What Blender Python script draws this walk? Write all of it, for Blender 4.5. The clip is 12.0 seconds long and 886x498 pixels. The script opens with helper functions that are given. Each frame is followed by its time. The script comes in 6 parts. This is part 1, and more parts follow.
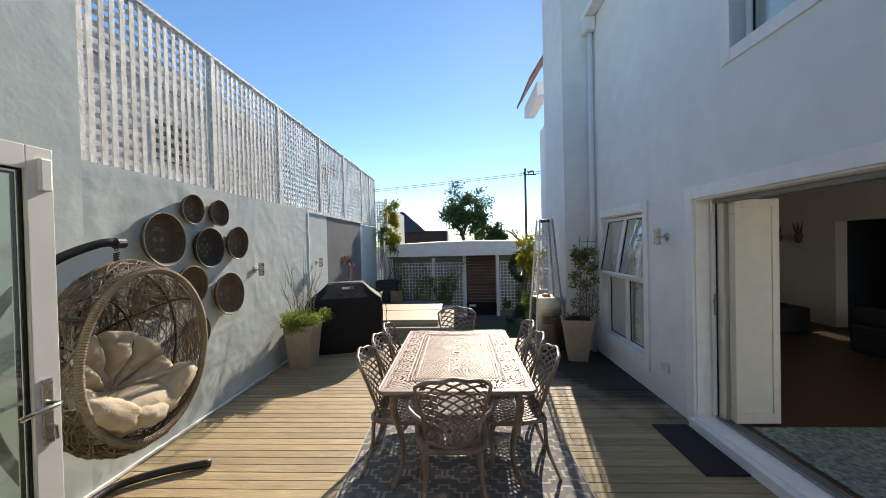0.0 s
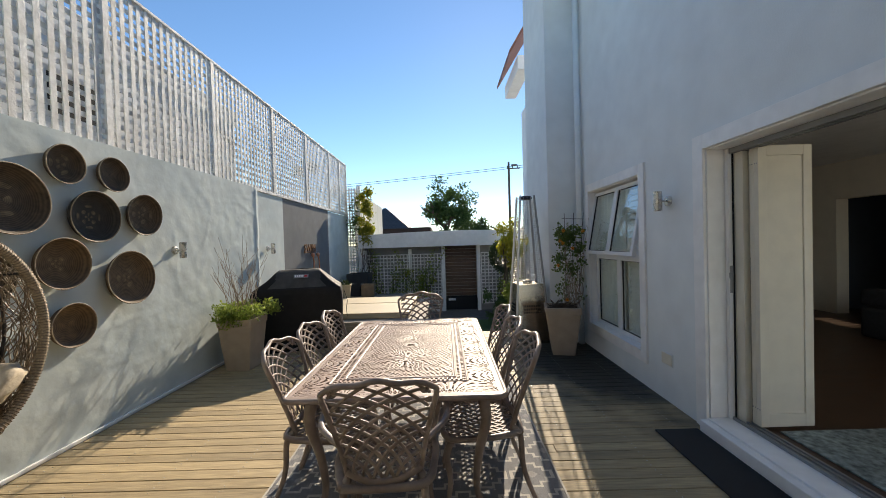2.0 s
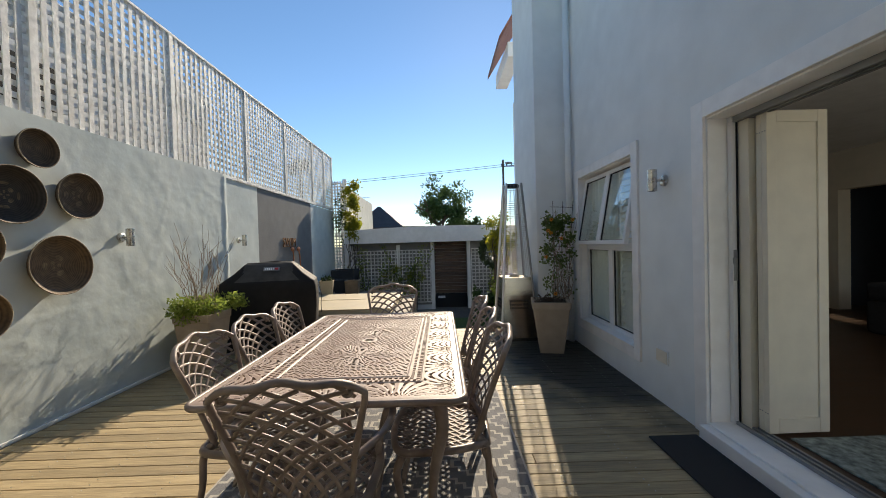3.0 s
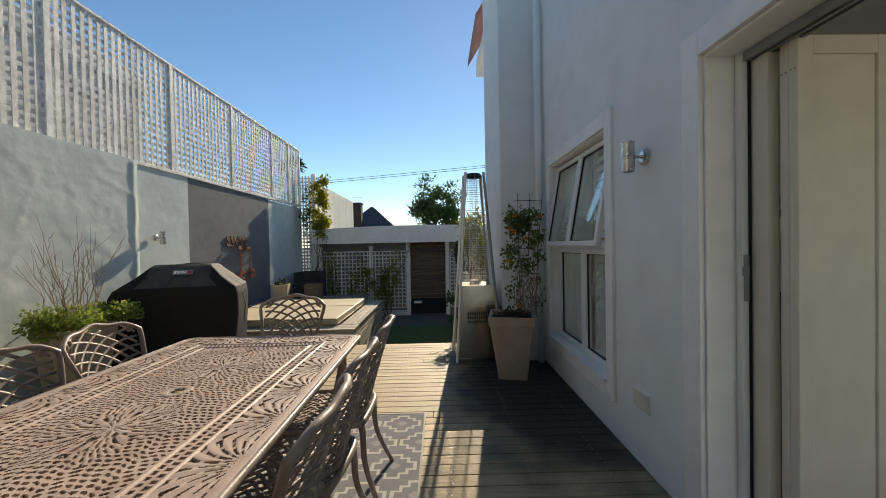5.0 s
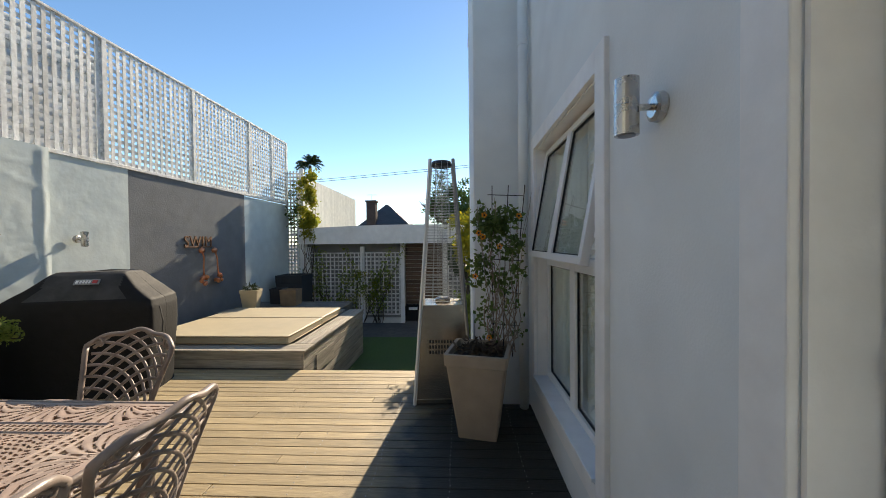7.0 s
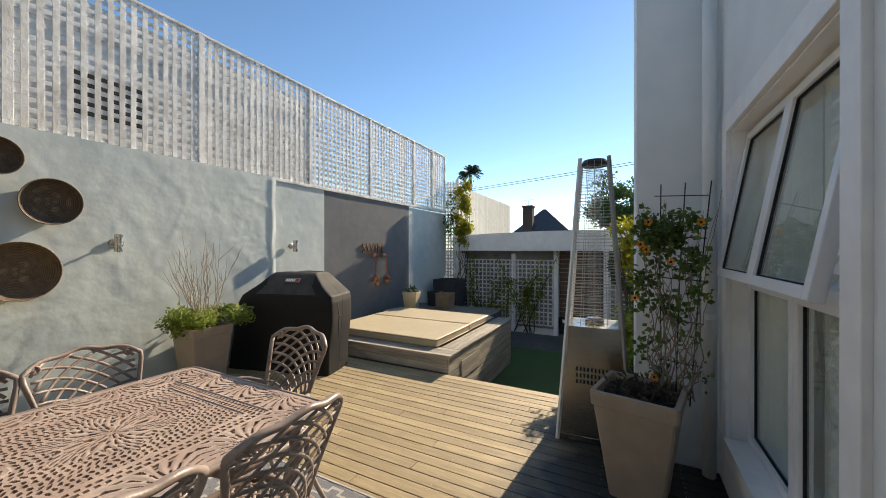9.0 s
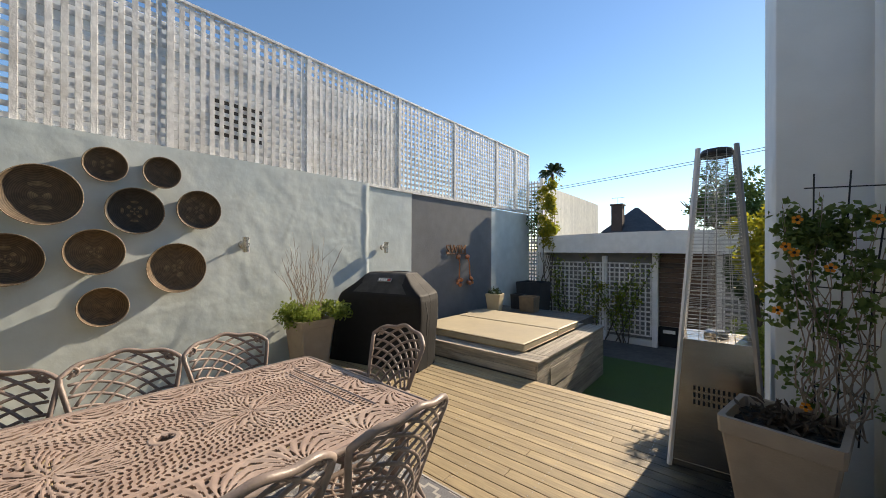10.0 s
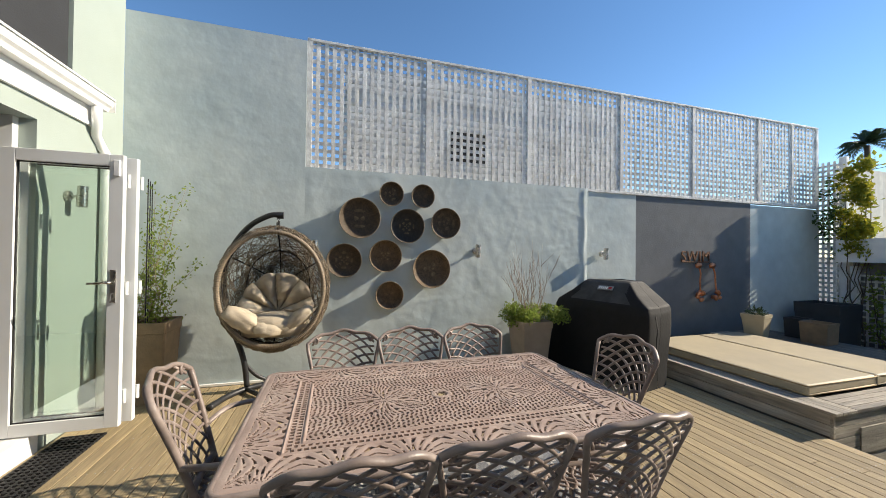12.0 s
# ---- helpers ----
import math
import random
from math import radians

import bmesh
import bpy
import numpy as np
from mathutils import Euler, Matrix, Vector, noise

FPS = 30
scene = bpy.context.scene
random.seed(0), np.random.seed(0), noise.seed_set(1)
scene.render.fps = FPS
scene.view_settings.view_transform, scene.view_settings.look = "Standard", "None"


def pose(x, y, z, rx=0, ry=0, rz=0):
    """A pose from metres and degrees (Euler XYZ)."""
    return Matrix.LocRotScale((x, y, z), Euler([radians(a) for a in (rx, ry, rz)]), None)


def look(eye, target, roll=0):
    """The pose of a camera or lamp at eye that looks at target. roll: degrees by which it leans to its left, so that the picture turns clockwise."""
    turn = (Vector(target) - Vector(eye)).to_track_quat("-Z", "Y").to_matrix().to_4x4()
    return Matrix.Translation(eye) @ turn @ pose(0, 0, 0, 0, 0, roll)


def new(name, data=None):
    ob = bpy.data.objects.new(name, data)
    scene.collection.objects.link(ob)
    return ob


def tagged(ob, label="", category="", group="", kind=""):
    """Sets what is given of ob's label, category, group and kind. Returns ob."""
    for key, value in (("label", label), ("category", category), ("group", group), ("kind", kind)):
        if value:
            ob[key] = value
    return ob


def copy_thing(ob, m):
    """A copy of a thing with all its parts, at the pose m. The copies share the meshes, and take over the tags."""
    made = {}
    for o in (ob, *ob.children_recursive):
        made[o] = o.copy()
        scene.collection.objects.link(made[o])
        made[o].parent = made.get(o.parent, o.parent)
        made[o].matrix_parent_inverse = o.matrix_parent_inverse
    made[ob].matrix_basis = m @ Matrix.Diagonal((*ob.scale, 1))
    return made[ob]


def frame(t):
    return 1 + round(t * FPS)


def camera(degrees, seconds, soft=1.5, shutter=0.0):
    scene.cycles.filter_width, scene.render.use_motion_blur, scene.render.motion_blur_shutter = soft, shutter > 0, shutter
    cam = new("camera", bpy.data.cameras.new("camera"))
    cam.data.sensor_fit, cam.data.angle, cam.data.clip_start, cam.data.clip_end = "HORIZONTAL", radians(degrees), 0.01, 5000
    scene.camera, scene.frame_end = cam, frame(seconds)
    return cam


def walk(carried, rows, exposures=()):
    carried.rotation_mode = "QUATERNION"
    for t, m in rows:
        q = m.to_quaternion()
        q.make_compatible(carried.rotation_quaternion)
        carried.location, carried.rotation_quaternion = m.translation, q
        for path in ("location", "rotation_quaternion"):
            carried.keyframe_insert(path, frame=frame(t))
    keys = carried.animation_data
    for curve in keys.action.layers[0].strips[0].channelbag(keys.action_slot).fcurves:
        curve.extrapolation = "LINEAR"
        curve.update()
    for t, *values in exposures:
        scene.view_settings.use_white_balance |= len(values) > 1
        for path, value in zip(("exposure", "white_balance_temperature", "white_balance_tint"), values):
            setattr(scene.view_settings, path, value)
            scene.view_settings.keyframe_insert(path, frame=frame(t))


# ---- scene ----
cam = camera(102.5, 12.0, soft=0.9)
PATH = [
    (0, (0.286, 0.145, 1.745), (0.196, 2.143, 1.719), -1.3),
    (0.5, (0.293, 0.305, 1.693), (0.204, 2.302, 1.666), -1.3),
    (1, (0.281, 0.536, 1.602), (0.188, 2.533, 1.571), -1.3),
    (1.5, (0.347, 0.709, 1.534), (0.288, 2.708, 1.503), -1.5),
    (2, (0.51, 0.873, 1.471), (0.499, 2.873, 1.436), -1.7),
    (2.5, (0.621, 1.027, 1.389), (0.617, 3.027, 1.354), -1.6),
    (3, (0.709, 1.206, 1.339), (0.72, 3.205, 1.303), -1.6),
    (3.2, (0.72, 1.296, 1.28), (0.742, 3.296, 1.268), -2.0),
    (4.8, (1.223, 1.897, 1.305), (1.267, 3.896, 1.28), -1.4),
    (5, (1.302, 1.992, 1.31), (1.324, 3.992, 1.282), -1.1),
    (5.5, (1.506, 2.24, 1.321), (1.519, 4.24, 1.283), -1.3),
    (6, (1.692, 2.46, 1.331), (1.697, 4.459, 1.296), -1.1),
    (6.5, (1.771, 2.711, 1.331), (1.773, 4.711, 1.299), -0.8),
    (6.7, (1.808, 2.799, 1.349), (1.789, 4.799, 1.314), -0.7),
    (8.3, (2.019, 3.046, 1.432), (1.393, 4.946, 1.418), -0.1),
    (8.5, (1.958, 3.086, 1.416), (1.254, 4.958, 1.409), -0.2),
    (9, (1.948, 3.111, 1.426), (1.025, 4.885, 1.423), -0.0),
    (9.5, (1.887, 3.085, 1.429), (0.794, 4.76, 1.428), 0.2),
    (10, (1.845, 3.078, 1.428), (0.56, 4.61, 1.432), 0.2),
    (10.5, (1.93, 3.003, 1.449), (0.441, 4.337, 1.455), 0.6),
    (11, (1.966, 2.918, 1.452), (0.298, 4.019, 1.455), 0.7),
    (11.5, (1.963, 2.886, 1.440), (0.152, 3.734, 1.457), 0.7),
    (12, (1.945, 2.90, 1.440), (0.032, 3.485, 1.464), 0.7),
]
EXPOSURES = [(0.0, 0.80, 7450, 12), (2.5, 0.70, 7800, 11), (5.0, 0.47, 8150, 9), (6.5, 0.90, 8100, 10), (8.5, 0.90, 8150, 11), (10.5, 0.82, 7950, 13), (12.0, 0.76, 7200, 10)]
walk(cam, [(t, look(eye, target, roll)) for t, eye, target, roll in PATH], EXPOSURES)

# ---- sky, sun ----
SUN = Vector((0.13, 0.862, 0.488))
world = bpy.data.worlds.new("sky")
scene.world = world
world.use_nodes = True
wt = world.node_tree
sky = wt.nodes.new("ShaderNodeTexSky")
sky.sky_type = 'NISHITA'
sky.sun_disc = False
sky.sun_elevation = math.asin(SUN.normalized().z)
sky.sun_rotation = math.atan2(SUN.x, SUN.y)
sky.air_density, sky.dust_density, sky.ozone_density = 0.85, 0.02, 3.2
deep = wt.nodes.new("ShaderNodeHueSaturation")
deep.inputs["Saturation"].default_value = 1.14
wt.links.new(sky.outputs[0], deep.inputs["Color"])
wt.links.new(deep.outputs[0], wt.nodes["Background"].inputs[0])
wt.nodes["Background"].inputs[1].default_value = 0.13
sun_data = bpy.data.lights.new("sun", 'SUN')
sun_data.energy, sun_data.angle, sun_data.color = 4.4, radians(0.5), (1.0, 0.93, 0.82)
sun = new("sun", sun_data)
sun.matrix_world = look(SUN * 30, (0, 0, 0))
# unseen fill lamp, added to brighten the living room in place of sky light
fill_data = bpy.data.lights.new("room_fill_light", 'AREA')
fill_data.shape, fill_data.size, fill_data.size_y = 'RECTANGLE', 3.1, 1.7
fill_data.energy, fill_data.color = 10.0, (1.0, 0.95, 0.86)
pane = new("room_fill_light", fill_data)
pane.matrix_world = look((4.6, 0.30, 1.4), (4.6, 5.0, 1.4))


# ---- materials ----
def mat(name, col, rough=0.6, metal=0.0, var=0.15, scale=6.0, bump=0.15, bscale=80.0, stretch=(1, 1, 1), rand=0.0, stain=None, stain_scale=1.2, spec=0.5):
    """Base colour varied by fine grain and large stains, with fine relief."""
    m = bpy.data.materials.new(name)
    m.use_nodes = True
    nt = m.node_tree
    b = nt.nodes["Principled BSDF"]
    b.inputs["Metallic"].default_value = metal
    b.inputs["Specular IOR Level"].default_value = spec
    co = nt.nodes.new("ShaderNodeTexCoord")
    mp = nt.nodes.new("ShaderNodeMapping")
    mp.inputs["Scale"].default_value = stretch
    nt.links.new(co.outputs["Object"], mp.inputs[0])
    src = mp.outputs[0]
    oi = nt.nodes.new("ShaderNodeObjectInfo")
    if rand:
        add = nt.nodes.new("ShaderNodeVectorMath")
        mul = nt.nodes.new("ShaderNodeMath"); mul.operation = 'MULTIPLY'; mul.inputs[1].default_value = 37.0
        nt.links.new(oi.outputs["Random"], mul.inputs[0])
        nt.links.new(src, add.inputs[0]); nt.links.new(mul.outputs[0], add.inputs[1])
        src = add.outputs[0]
    n1 = nt.nodes.new("ShaderNodeTexNoise"); n1.inputs["Scale"].default_value = scale; n1.inputs["Detail"].default_value = 6
    n2 = nt.nodes.new("ShaderNodeTexNoise"); n2.inputs["Scale"].default_value = stain_scale; n2.inputs["Detail"].default_value = 3
    n3 = nt.nodes.new("ShaderNodeTexNoise"); n3.inputs["Scale"].default_value = bscale; n3.inputs["Detail"].default_value = 4
    for n in (n1, n2, n3):
        nt.links.new(src, n.inputs["Vector"])
    r1 = nt.nodes.new("ShaderNodeMapRange"); r1.inputs[1].default_value = 0.3; r1.inputs[2].default_value = 0.7
    r1.inputs[3].default_value = 1 - var; r1.inputs[4].default_value = 1 + var
    nt.links.new(n1.outputs["Fac"], r1.inputs[0])
    r2 = nt.nodes.new("ShaderNodeMapRange"); r2.inputs[1].default_value = 0.42; r2.inputs[2].default_value = 0.68
    nt.links.new(n2.outputs["Fac"], r2.inputs[0])
    mix = nt.nodes.new("ShaderNodeMixRGB")
    mix.inputs[1].default_value = (*col, 1)
    mix.inputs[2].default_value = (*(stain or [c * (1 - 0.6 * var) for c in col]), 1)
    nt.links.new(r2.outputs[0], mix.inputs[0])
    sc = nt.nodes.new("ShaderNodeVectorMath"); sc.operation = 'SCALE'
    nt.links.new(mix.outputs[0], sc.inputs[0])
    if rand:
        rr = nt.nodes.new("ShaderNodeMapRange"); rr.inputs[3].default_value = 1 - rand; rr.inputs[4].default_value = 1 + rand
        nt.links.new(oi.outputs["Random"], rr.inputs[0])
        mm = nt.nodes.new("ShaderNodeMath"); mm.operation = 'MULTIPLY'
        nt.links.new(r1.outputs[0], mm.inputs[0]); nt.links.new(rr.outputs[0], mm.inputs[1])
        nt.links.new(mm.outputs[0], sc.inputs["Scale"])
    else:
        nt.links.new(r1.outputs[0], sc.inputs["Scale"])
    nt.links.new(sc.outputs[0], b.inputs["Base Color"])
    rg = nt.nodes.new("ShaderNodeMapRange"); rg.inputs[3].default_value = max(0.03, rough - 0.1); rg.inputs[4].default_value = min(1, rough + 0.1)
    nt.links.new(n1.outputs["Fac"], rg.inputs[0]); nt.links.new(rg.outputs[0], b.inputs["Roughness"])
    if bump:
        bp = nt.nodes.new("ShaderNodeBump"); bp.inputs["Strength"].default_value = bump; bp.inputs["Distance"].default_value = 0.01
        nt.links.new(n3.outputs["Fac"], bp.inputs["Height"]); nt.links.new(bp.outputs[0], b.inputs["Normal"])
    return m


def leaf_mat(name, col, col2, trans=0.35):
    m = mat(name, col, 0.5, var=0.25, scale=30, bump=0.0)
    nt = m.node_tree
    b = nt.nodes["Principled BSDF"]
    geo = nt.nodes.new("ShaderNodeNewGeometry")
    mx = nt.nodes.new("ShaderNodeMixRGB"); mx.inputs[1].default_value = (*col, 1); mx.inputs[2].default_value = (*col2, 1)
    nt.links.new(geo.outputs["Random Per Island"], mx.inputs[0])
    nt.links.new(mx.outputs[0], b.inputs["Base Color"])
    tr = nt.nodes.new("ShaderNodeBsdfTranslucent")
    nt.links.new(mx.outputs[0], tr.inputs[0])
    ms = nt.nodes.new("ShaderNodeMixShader"); ms.inputs[0].default_value = trans
    out = nt.nodes["Material Output"]
    nt.links.new(b.outputs[0], ms.inputs[1]); nt.links.new(tr.outputs[0], ms.inputs[2]); nt.links.new(ms.outputs[0], out.inputs[0])
    return m


def glass_mat(name, tint=(0.9, 0.95, 0.93), gloss=1.0):
    m = bpy.data.materials.new(name)
    m.use_nodes = True
    nt = m.node_tree
    nt.nodes.remove(nt.nodes["Principled BSDF"])
    a = nt.nodes.new("ShaderNodeBsdfTransparent"); a.inputs[0].default_value = (*tint, 1)
    g = nt.nodes.new("ShaderNodeBsdfGlossy"); g.inputs["Roughness"].default_value = 0.01; g.inputs[0].default_value = (gloss, gloss, gloss, 1)
    f = nt.nodes.new("ShaderNodeLayerWeight"); f.inputs[0].default_value = 0.5
    ms = nt.nodes.new("ShaderNodeMixShader")
    pw = nt.nodes.new("ShaderNodeMath"); pw.operation = 'POWER'; pw.inputs[1].default_value = 4.0
    mr = nt.nodes.new("ShaderNodeMapRange"); mr.inputs[3].default_value = 0.10; mr.inputs[4].default_value = 0.65
    nt.links.new(f.outputs["Facing"], pw.inputs[0]); nt.links.new(pw.outputs[0], mr.inputs[0]); nt.links.new(mr.outputs[0], ms.inputs[0]); nt.links.new(a.outputs[0], ms.inputs[1]); nt.links.new(g.outputs[0], ms.inputs[2])
    nt.links.new(ms.outputs[0], nt.nodes["Material Output"].inputs[0])
    return m


def math_node(nt, op, a, b=None):
    n = nt.nodes.new("ShaderNodeMath")
    n.operation = op
    for i, v in enumerate((a, b)):
        if v is None:
            continue
        if isinstance(v, (int, float)):
            n.inputs[i].default_value = v
        else:
            nt.links.new(v, n.inputs[i])
    return n.outputs[0]


def rug_mat():
    """Grey-blue flat weave with cream stepped crosses."""
    m = mat("rug_weave", (0.185, 0.19, 0.205), 0.9, var=0.35, scale=140, bump=0.5, bscale=250, stretch=(1, 3, 1))
    nt = m.node_tree
    b = nt.nodes["Principled BSDF"]
    base = b.inputs["Base Color"].links[0].from_socket
    co = nt.nodes.new("ShaderNodeTexCoord")
    sp = nt.nodes.new("ShaderNodeSeparateXYZ")
    nt.links.new(co.outputs["Object"], sp.inputs[0])
    cell = 0.29
    u = math_node(nt, 'DIVIDE', sp.outputs[0], cell)
    v = math_node(nt, 'DIVIDE', sp.outputs[1], cell * 0.86)
    row = math_node(nt, 'MODULO', math_node(nt, 'ADD', math_node(nt, 'FLOOR', v), 100.0), 2.0)
    u2 = math_node(nt, 'ADD', u, math_node(nt, 'MULTIPLY', row, 0.5))
    fu = math_node(nt, 'ABSOLUTE', math_node(nt, 'SUBTRACT', math_node(nt, 'FRACT', math_node(nt, 'ADD', u2, 50.0)), 0.5))
    fv = math_node(nt, 'ABSOLUTE', math_node(nt, 'SUBTRACT', math_node(nt, 'FRACT', math_node(nt, 'ADD', v, 50.0)), 0.5))
    # distance to a plus sign made of steps
    def plus(r, arm, wid):
        a1 = math_node(nt, 'MULTIPLY', math_node(nt, 'LESS_THAN', fu, arm * r), math_node(nt, 'LESS_THAN', fv, wid * r))
        a2 = math_node(nt, 'MULTIPLY', math_node(nt, 'LESS_THAN', fu, wid * r), math_node(nt, 'LESS_THAN', fv, arm * r))
        a3 = math_node(nt, 'MULTIPLY', math_node(nt, 'LESS_THAN', fu, (arm + wid) / 2 * r), math_node(nt, 'LESS_THAN', fv, (arm + wid) / 2 * r))
        return math_node(nt, 'MAXIMUM', math_node(nt, 'MAXIMUM', a1, a2), a3)
    outer, inner = plus(1.0, 0.47, 0.16), plus(0.86, 0.46, 0.125)
    core = plus(0.3, 0.4, 0.16)
    line = math_node(nt, 'MAXIMUM', math_node(nt, 'SUBTRACT', outer, inner), math_node(nt, 'MULTIPLY', core, 0.35))
    mx = nt.nodes.new("ShaderNodeMixRGB")
    mx.inputs[2].default_value = (0.44, 0.425, 0.395, 1)
    nt.links.new(line, mx.inputs[0]); nt.links.new(base, mx.inputs[1]); nt.links.new(mx.outputs[0], b.inputs["Base Color"])
    return m


def woven_mat(name, col, col2, seed):
    """Coiled basket: rings with a band of lighter motifs."""
    m = mat(name, col, 0.75, var=0.3, scale=40, bump=0.0)
    nt = m.node_tree
    b = nt.nodes["Principled BSDF"]
    co = nt.nodes.new("ShaderNodeTexCoord")
    sp = nt.nodes.new("ShaderNodeSeparateXYZ")
    nt.links.new(co.outputs["Object"], sp.inputs[0])
    r = math_node(nt, 'SQRT', math_node(nt, 'ADD', math_node(nt, 'POWER', math_node(nt, 'ABSOLUTE', sp.outputs[1]), 2.0), math_node(nt, 'POWER', math_node(nt, 'ABSOLUTE', sp.outputs[2]), 2.0)))
    th = math_node(nt, 'ARCTAN2', sp.outputs[2], sp.outputs[1])
    ring = math_node(nt, 'SINE', math_node(nt, 'MULTIPLY', r, 520.0))
    motif = math_node(nt, 'MULTIPLY', math_node(nt, 'COSINE', math_node(nt, 'MULTIPLY', th, 2.0 + seed % 3)), math_node(nt, 'SINE', math_node(nt, 'MULTIPLY', r, 45.0 + 22.0 * (seed % 3))))
    band = math_node(nt, 'MULTIPLY', math_node(nt, 'GREATER_THAN', motif, 0.3), math_node(nt, 'LESS_THAN', r, 0.06 + 0.018 * (seed % 5)))
    nz = nt.nodes.new("ShaderNodeTexNoise"); nz.inputs["Scale"].default_value = 25
    nt.links.new(co.outputs["Object"], nz.inputs["Vector"])
    fac = math_node(nt, 'MULTIPLY', math_node(nt, 'MULTIPLY', band, nz.outputs["Fac"]), 0.45)
    mx = nt.nodes.new("ShaderNodeMixRGB"); mx.inputs[1].default_value = (*col, 1); mx.inputs[2].default_value = (*col2, 1)
    nt.links.new(fac, mx.inputs[0])
    sc = nt.nodes.new("ShaderNodeVectorMath"); sc.operation = 'SCALE'
    nt.links.new(mx.outputs[0], sc.inputs[0])
    nt.links.new(math_node(nt, 'ADD', math_node(nt, 'MULTIPLY', ring, 0.18), math_node(nt, 'ADD', 0.25, math_node(nt, 'MULTIPLY', nz.outputs["Fac"], 0.95))), sc.inputs["Scale"])
    nt.links.new(sc.outputs[0], b.inputs["Base Color"])
    bp = nt.nodes.new("ShaderNodeBump"); bp.inputs["Strength"].default_value = 0.2; bp.inputs["Distance"].default_value = 0.003
    nt.links.new(ring, bp.inputs["Height"]); nt.links.new(bp.outputs[0], b.inputs["Normal"])
    return m


M_PLASTER = mat("plaster_pale", (0.56, 0.625, 0.625), 0.85, var=0.06, scale=5, bump=0.16, bscale=24, stain=(0.46, 0.54, 0.56), stain_scale=0.9, spec=0.25)
M_GREY = mat("plaster_grey", (0.17, 0.18, 0.19), 0.85, var=0.08, scale=6, bump=0.3, bscale=50, stain=(0.15, 0.16, 0.175), spec=0.25)
M_HOUSE = mat("plaster_house", (0.78, 0.82, 0.825), 0.8, var=0.04, scale=4, bump=0.15, bscale=120, stain=(0.74, 0.78, 0.79), spec=0.25)
M_BACK = mat("plaster_light", (0.35, 0.405, 0.37), 0.8, var=0.03, scale=4, bump=0.12, bscale=110, spec=0.25)
M_WHITE = mat("white_paint", (0.87, 0.87, 0.86), 0.55, var=0.05, scale=9, bump=0.08, bscale=90, stain=(0.82, 0.82, 0.80))
M_WORN = mat("worn_white_paint", (0.80, 0.80, 0.78), 0.65, var=0.12, scale=22, bump=0.35, bscale=60, stain=(0.56, 0.55, 0.52), stain_scale=5, rand=0.1)
M_ALU = mat("aluminium_white", (0.78, 0.79, 0.79), 0.35, var=0.02, scale=5, bump=0.0)
M_RUBBER = mat("black_rubber", (0.012, 0.012, 0.013), 0.75, var=0.3, scale=60, bump=0.6, bscale=180)
M_DECK = mat("deck_board", (0.37, 0.285, 0.165), 0.62, var=0.22, scale=9, bump=0.35, bscale=28, stretch=(0.6, 9, 9), rand=0.16, stain=(0.29, 0.225, 0.135), stain_scale=1.6)


def damp_shade(m, centre, radius):
    """Darkens an uneven patch round a planter: damp boards with shade painted in."""
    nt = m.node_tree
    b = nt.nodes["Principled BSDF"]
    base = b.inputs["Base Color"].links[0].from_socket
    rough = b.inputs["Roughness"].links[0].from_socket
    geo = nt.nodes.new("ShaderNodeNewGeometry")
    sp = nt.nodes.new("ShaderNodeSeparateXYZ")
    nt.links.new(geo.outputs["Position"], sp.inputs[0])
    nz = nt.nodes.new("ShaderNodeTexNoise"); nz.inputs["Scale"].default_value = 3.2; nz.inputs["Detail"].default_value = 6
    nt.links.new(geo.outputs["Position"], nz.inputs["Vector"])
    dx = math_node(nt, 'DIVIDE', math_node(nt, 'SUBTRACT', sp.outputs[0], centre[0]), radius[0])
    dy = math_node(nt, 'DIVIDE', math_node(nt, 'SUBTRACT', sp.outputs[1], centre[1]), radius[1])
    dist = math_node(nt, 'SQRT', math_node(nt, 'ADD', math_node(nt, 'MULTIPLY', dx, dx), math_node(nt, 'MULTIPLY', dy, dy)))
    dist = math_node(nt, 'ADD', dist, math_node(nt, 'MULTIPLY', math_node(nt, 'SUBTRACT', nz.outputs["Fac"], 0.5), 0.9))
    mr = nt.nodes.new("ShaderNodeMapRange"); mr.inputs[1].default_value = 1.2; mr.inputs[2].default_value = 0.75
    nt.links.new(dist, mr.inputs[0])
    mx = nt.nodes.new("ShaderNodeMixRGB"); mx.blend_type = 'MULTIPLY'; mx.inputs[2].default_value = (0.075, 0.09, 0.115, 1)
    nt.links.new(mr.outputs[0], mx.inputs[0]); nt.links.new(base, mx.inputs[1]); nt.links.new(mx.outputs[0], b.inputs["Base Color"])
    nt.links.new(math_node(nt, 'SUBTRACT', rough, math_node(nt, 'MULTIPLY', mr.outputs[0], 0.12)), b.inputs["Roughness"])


# shade by the house and heater is painted in along with the damp
damp_shade(M_DECK, (2.25, 5.4), (0.92, 1.6))
M_UNDER = mat("deck_underside", (0.035, 0.028, 0.02), 0.9, var=0.3)
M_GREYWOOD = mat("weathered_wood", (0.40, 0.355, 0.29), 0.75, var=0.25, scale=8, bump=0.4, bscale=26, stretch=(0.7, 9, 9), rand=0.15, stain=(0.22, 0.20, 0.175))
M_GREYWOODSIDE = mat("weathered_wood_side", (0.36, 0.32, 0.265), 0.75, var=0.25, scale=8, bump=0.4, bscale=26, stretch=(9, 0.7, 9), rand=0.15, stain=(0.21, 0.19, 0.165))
M_SHADEDWOOD = mat("shaded_wood", (0.15, 0.14, 0.125), 0.75, var=0.25, scale=8, bump=0.4, bscale=26, stretch=(0.7, 9, 9), rand=0.15)
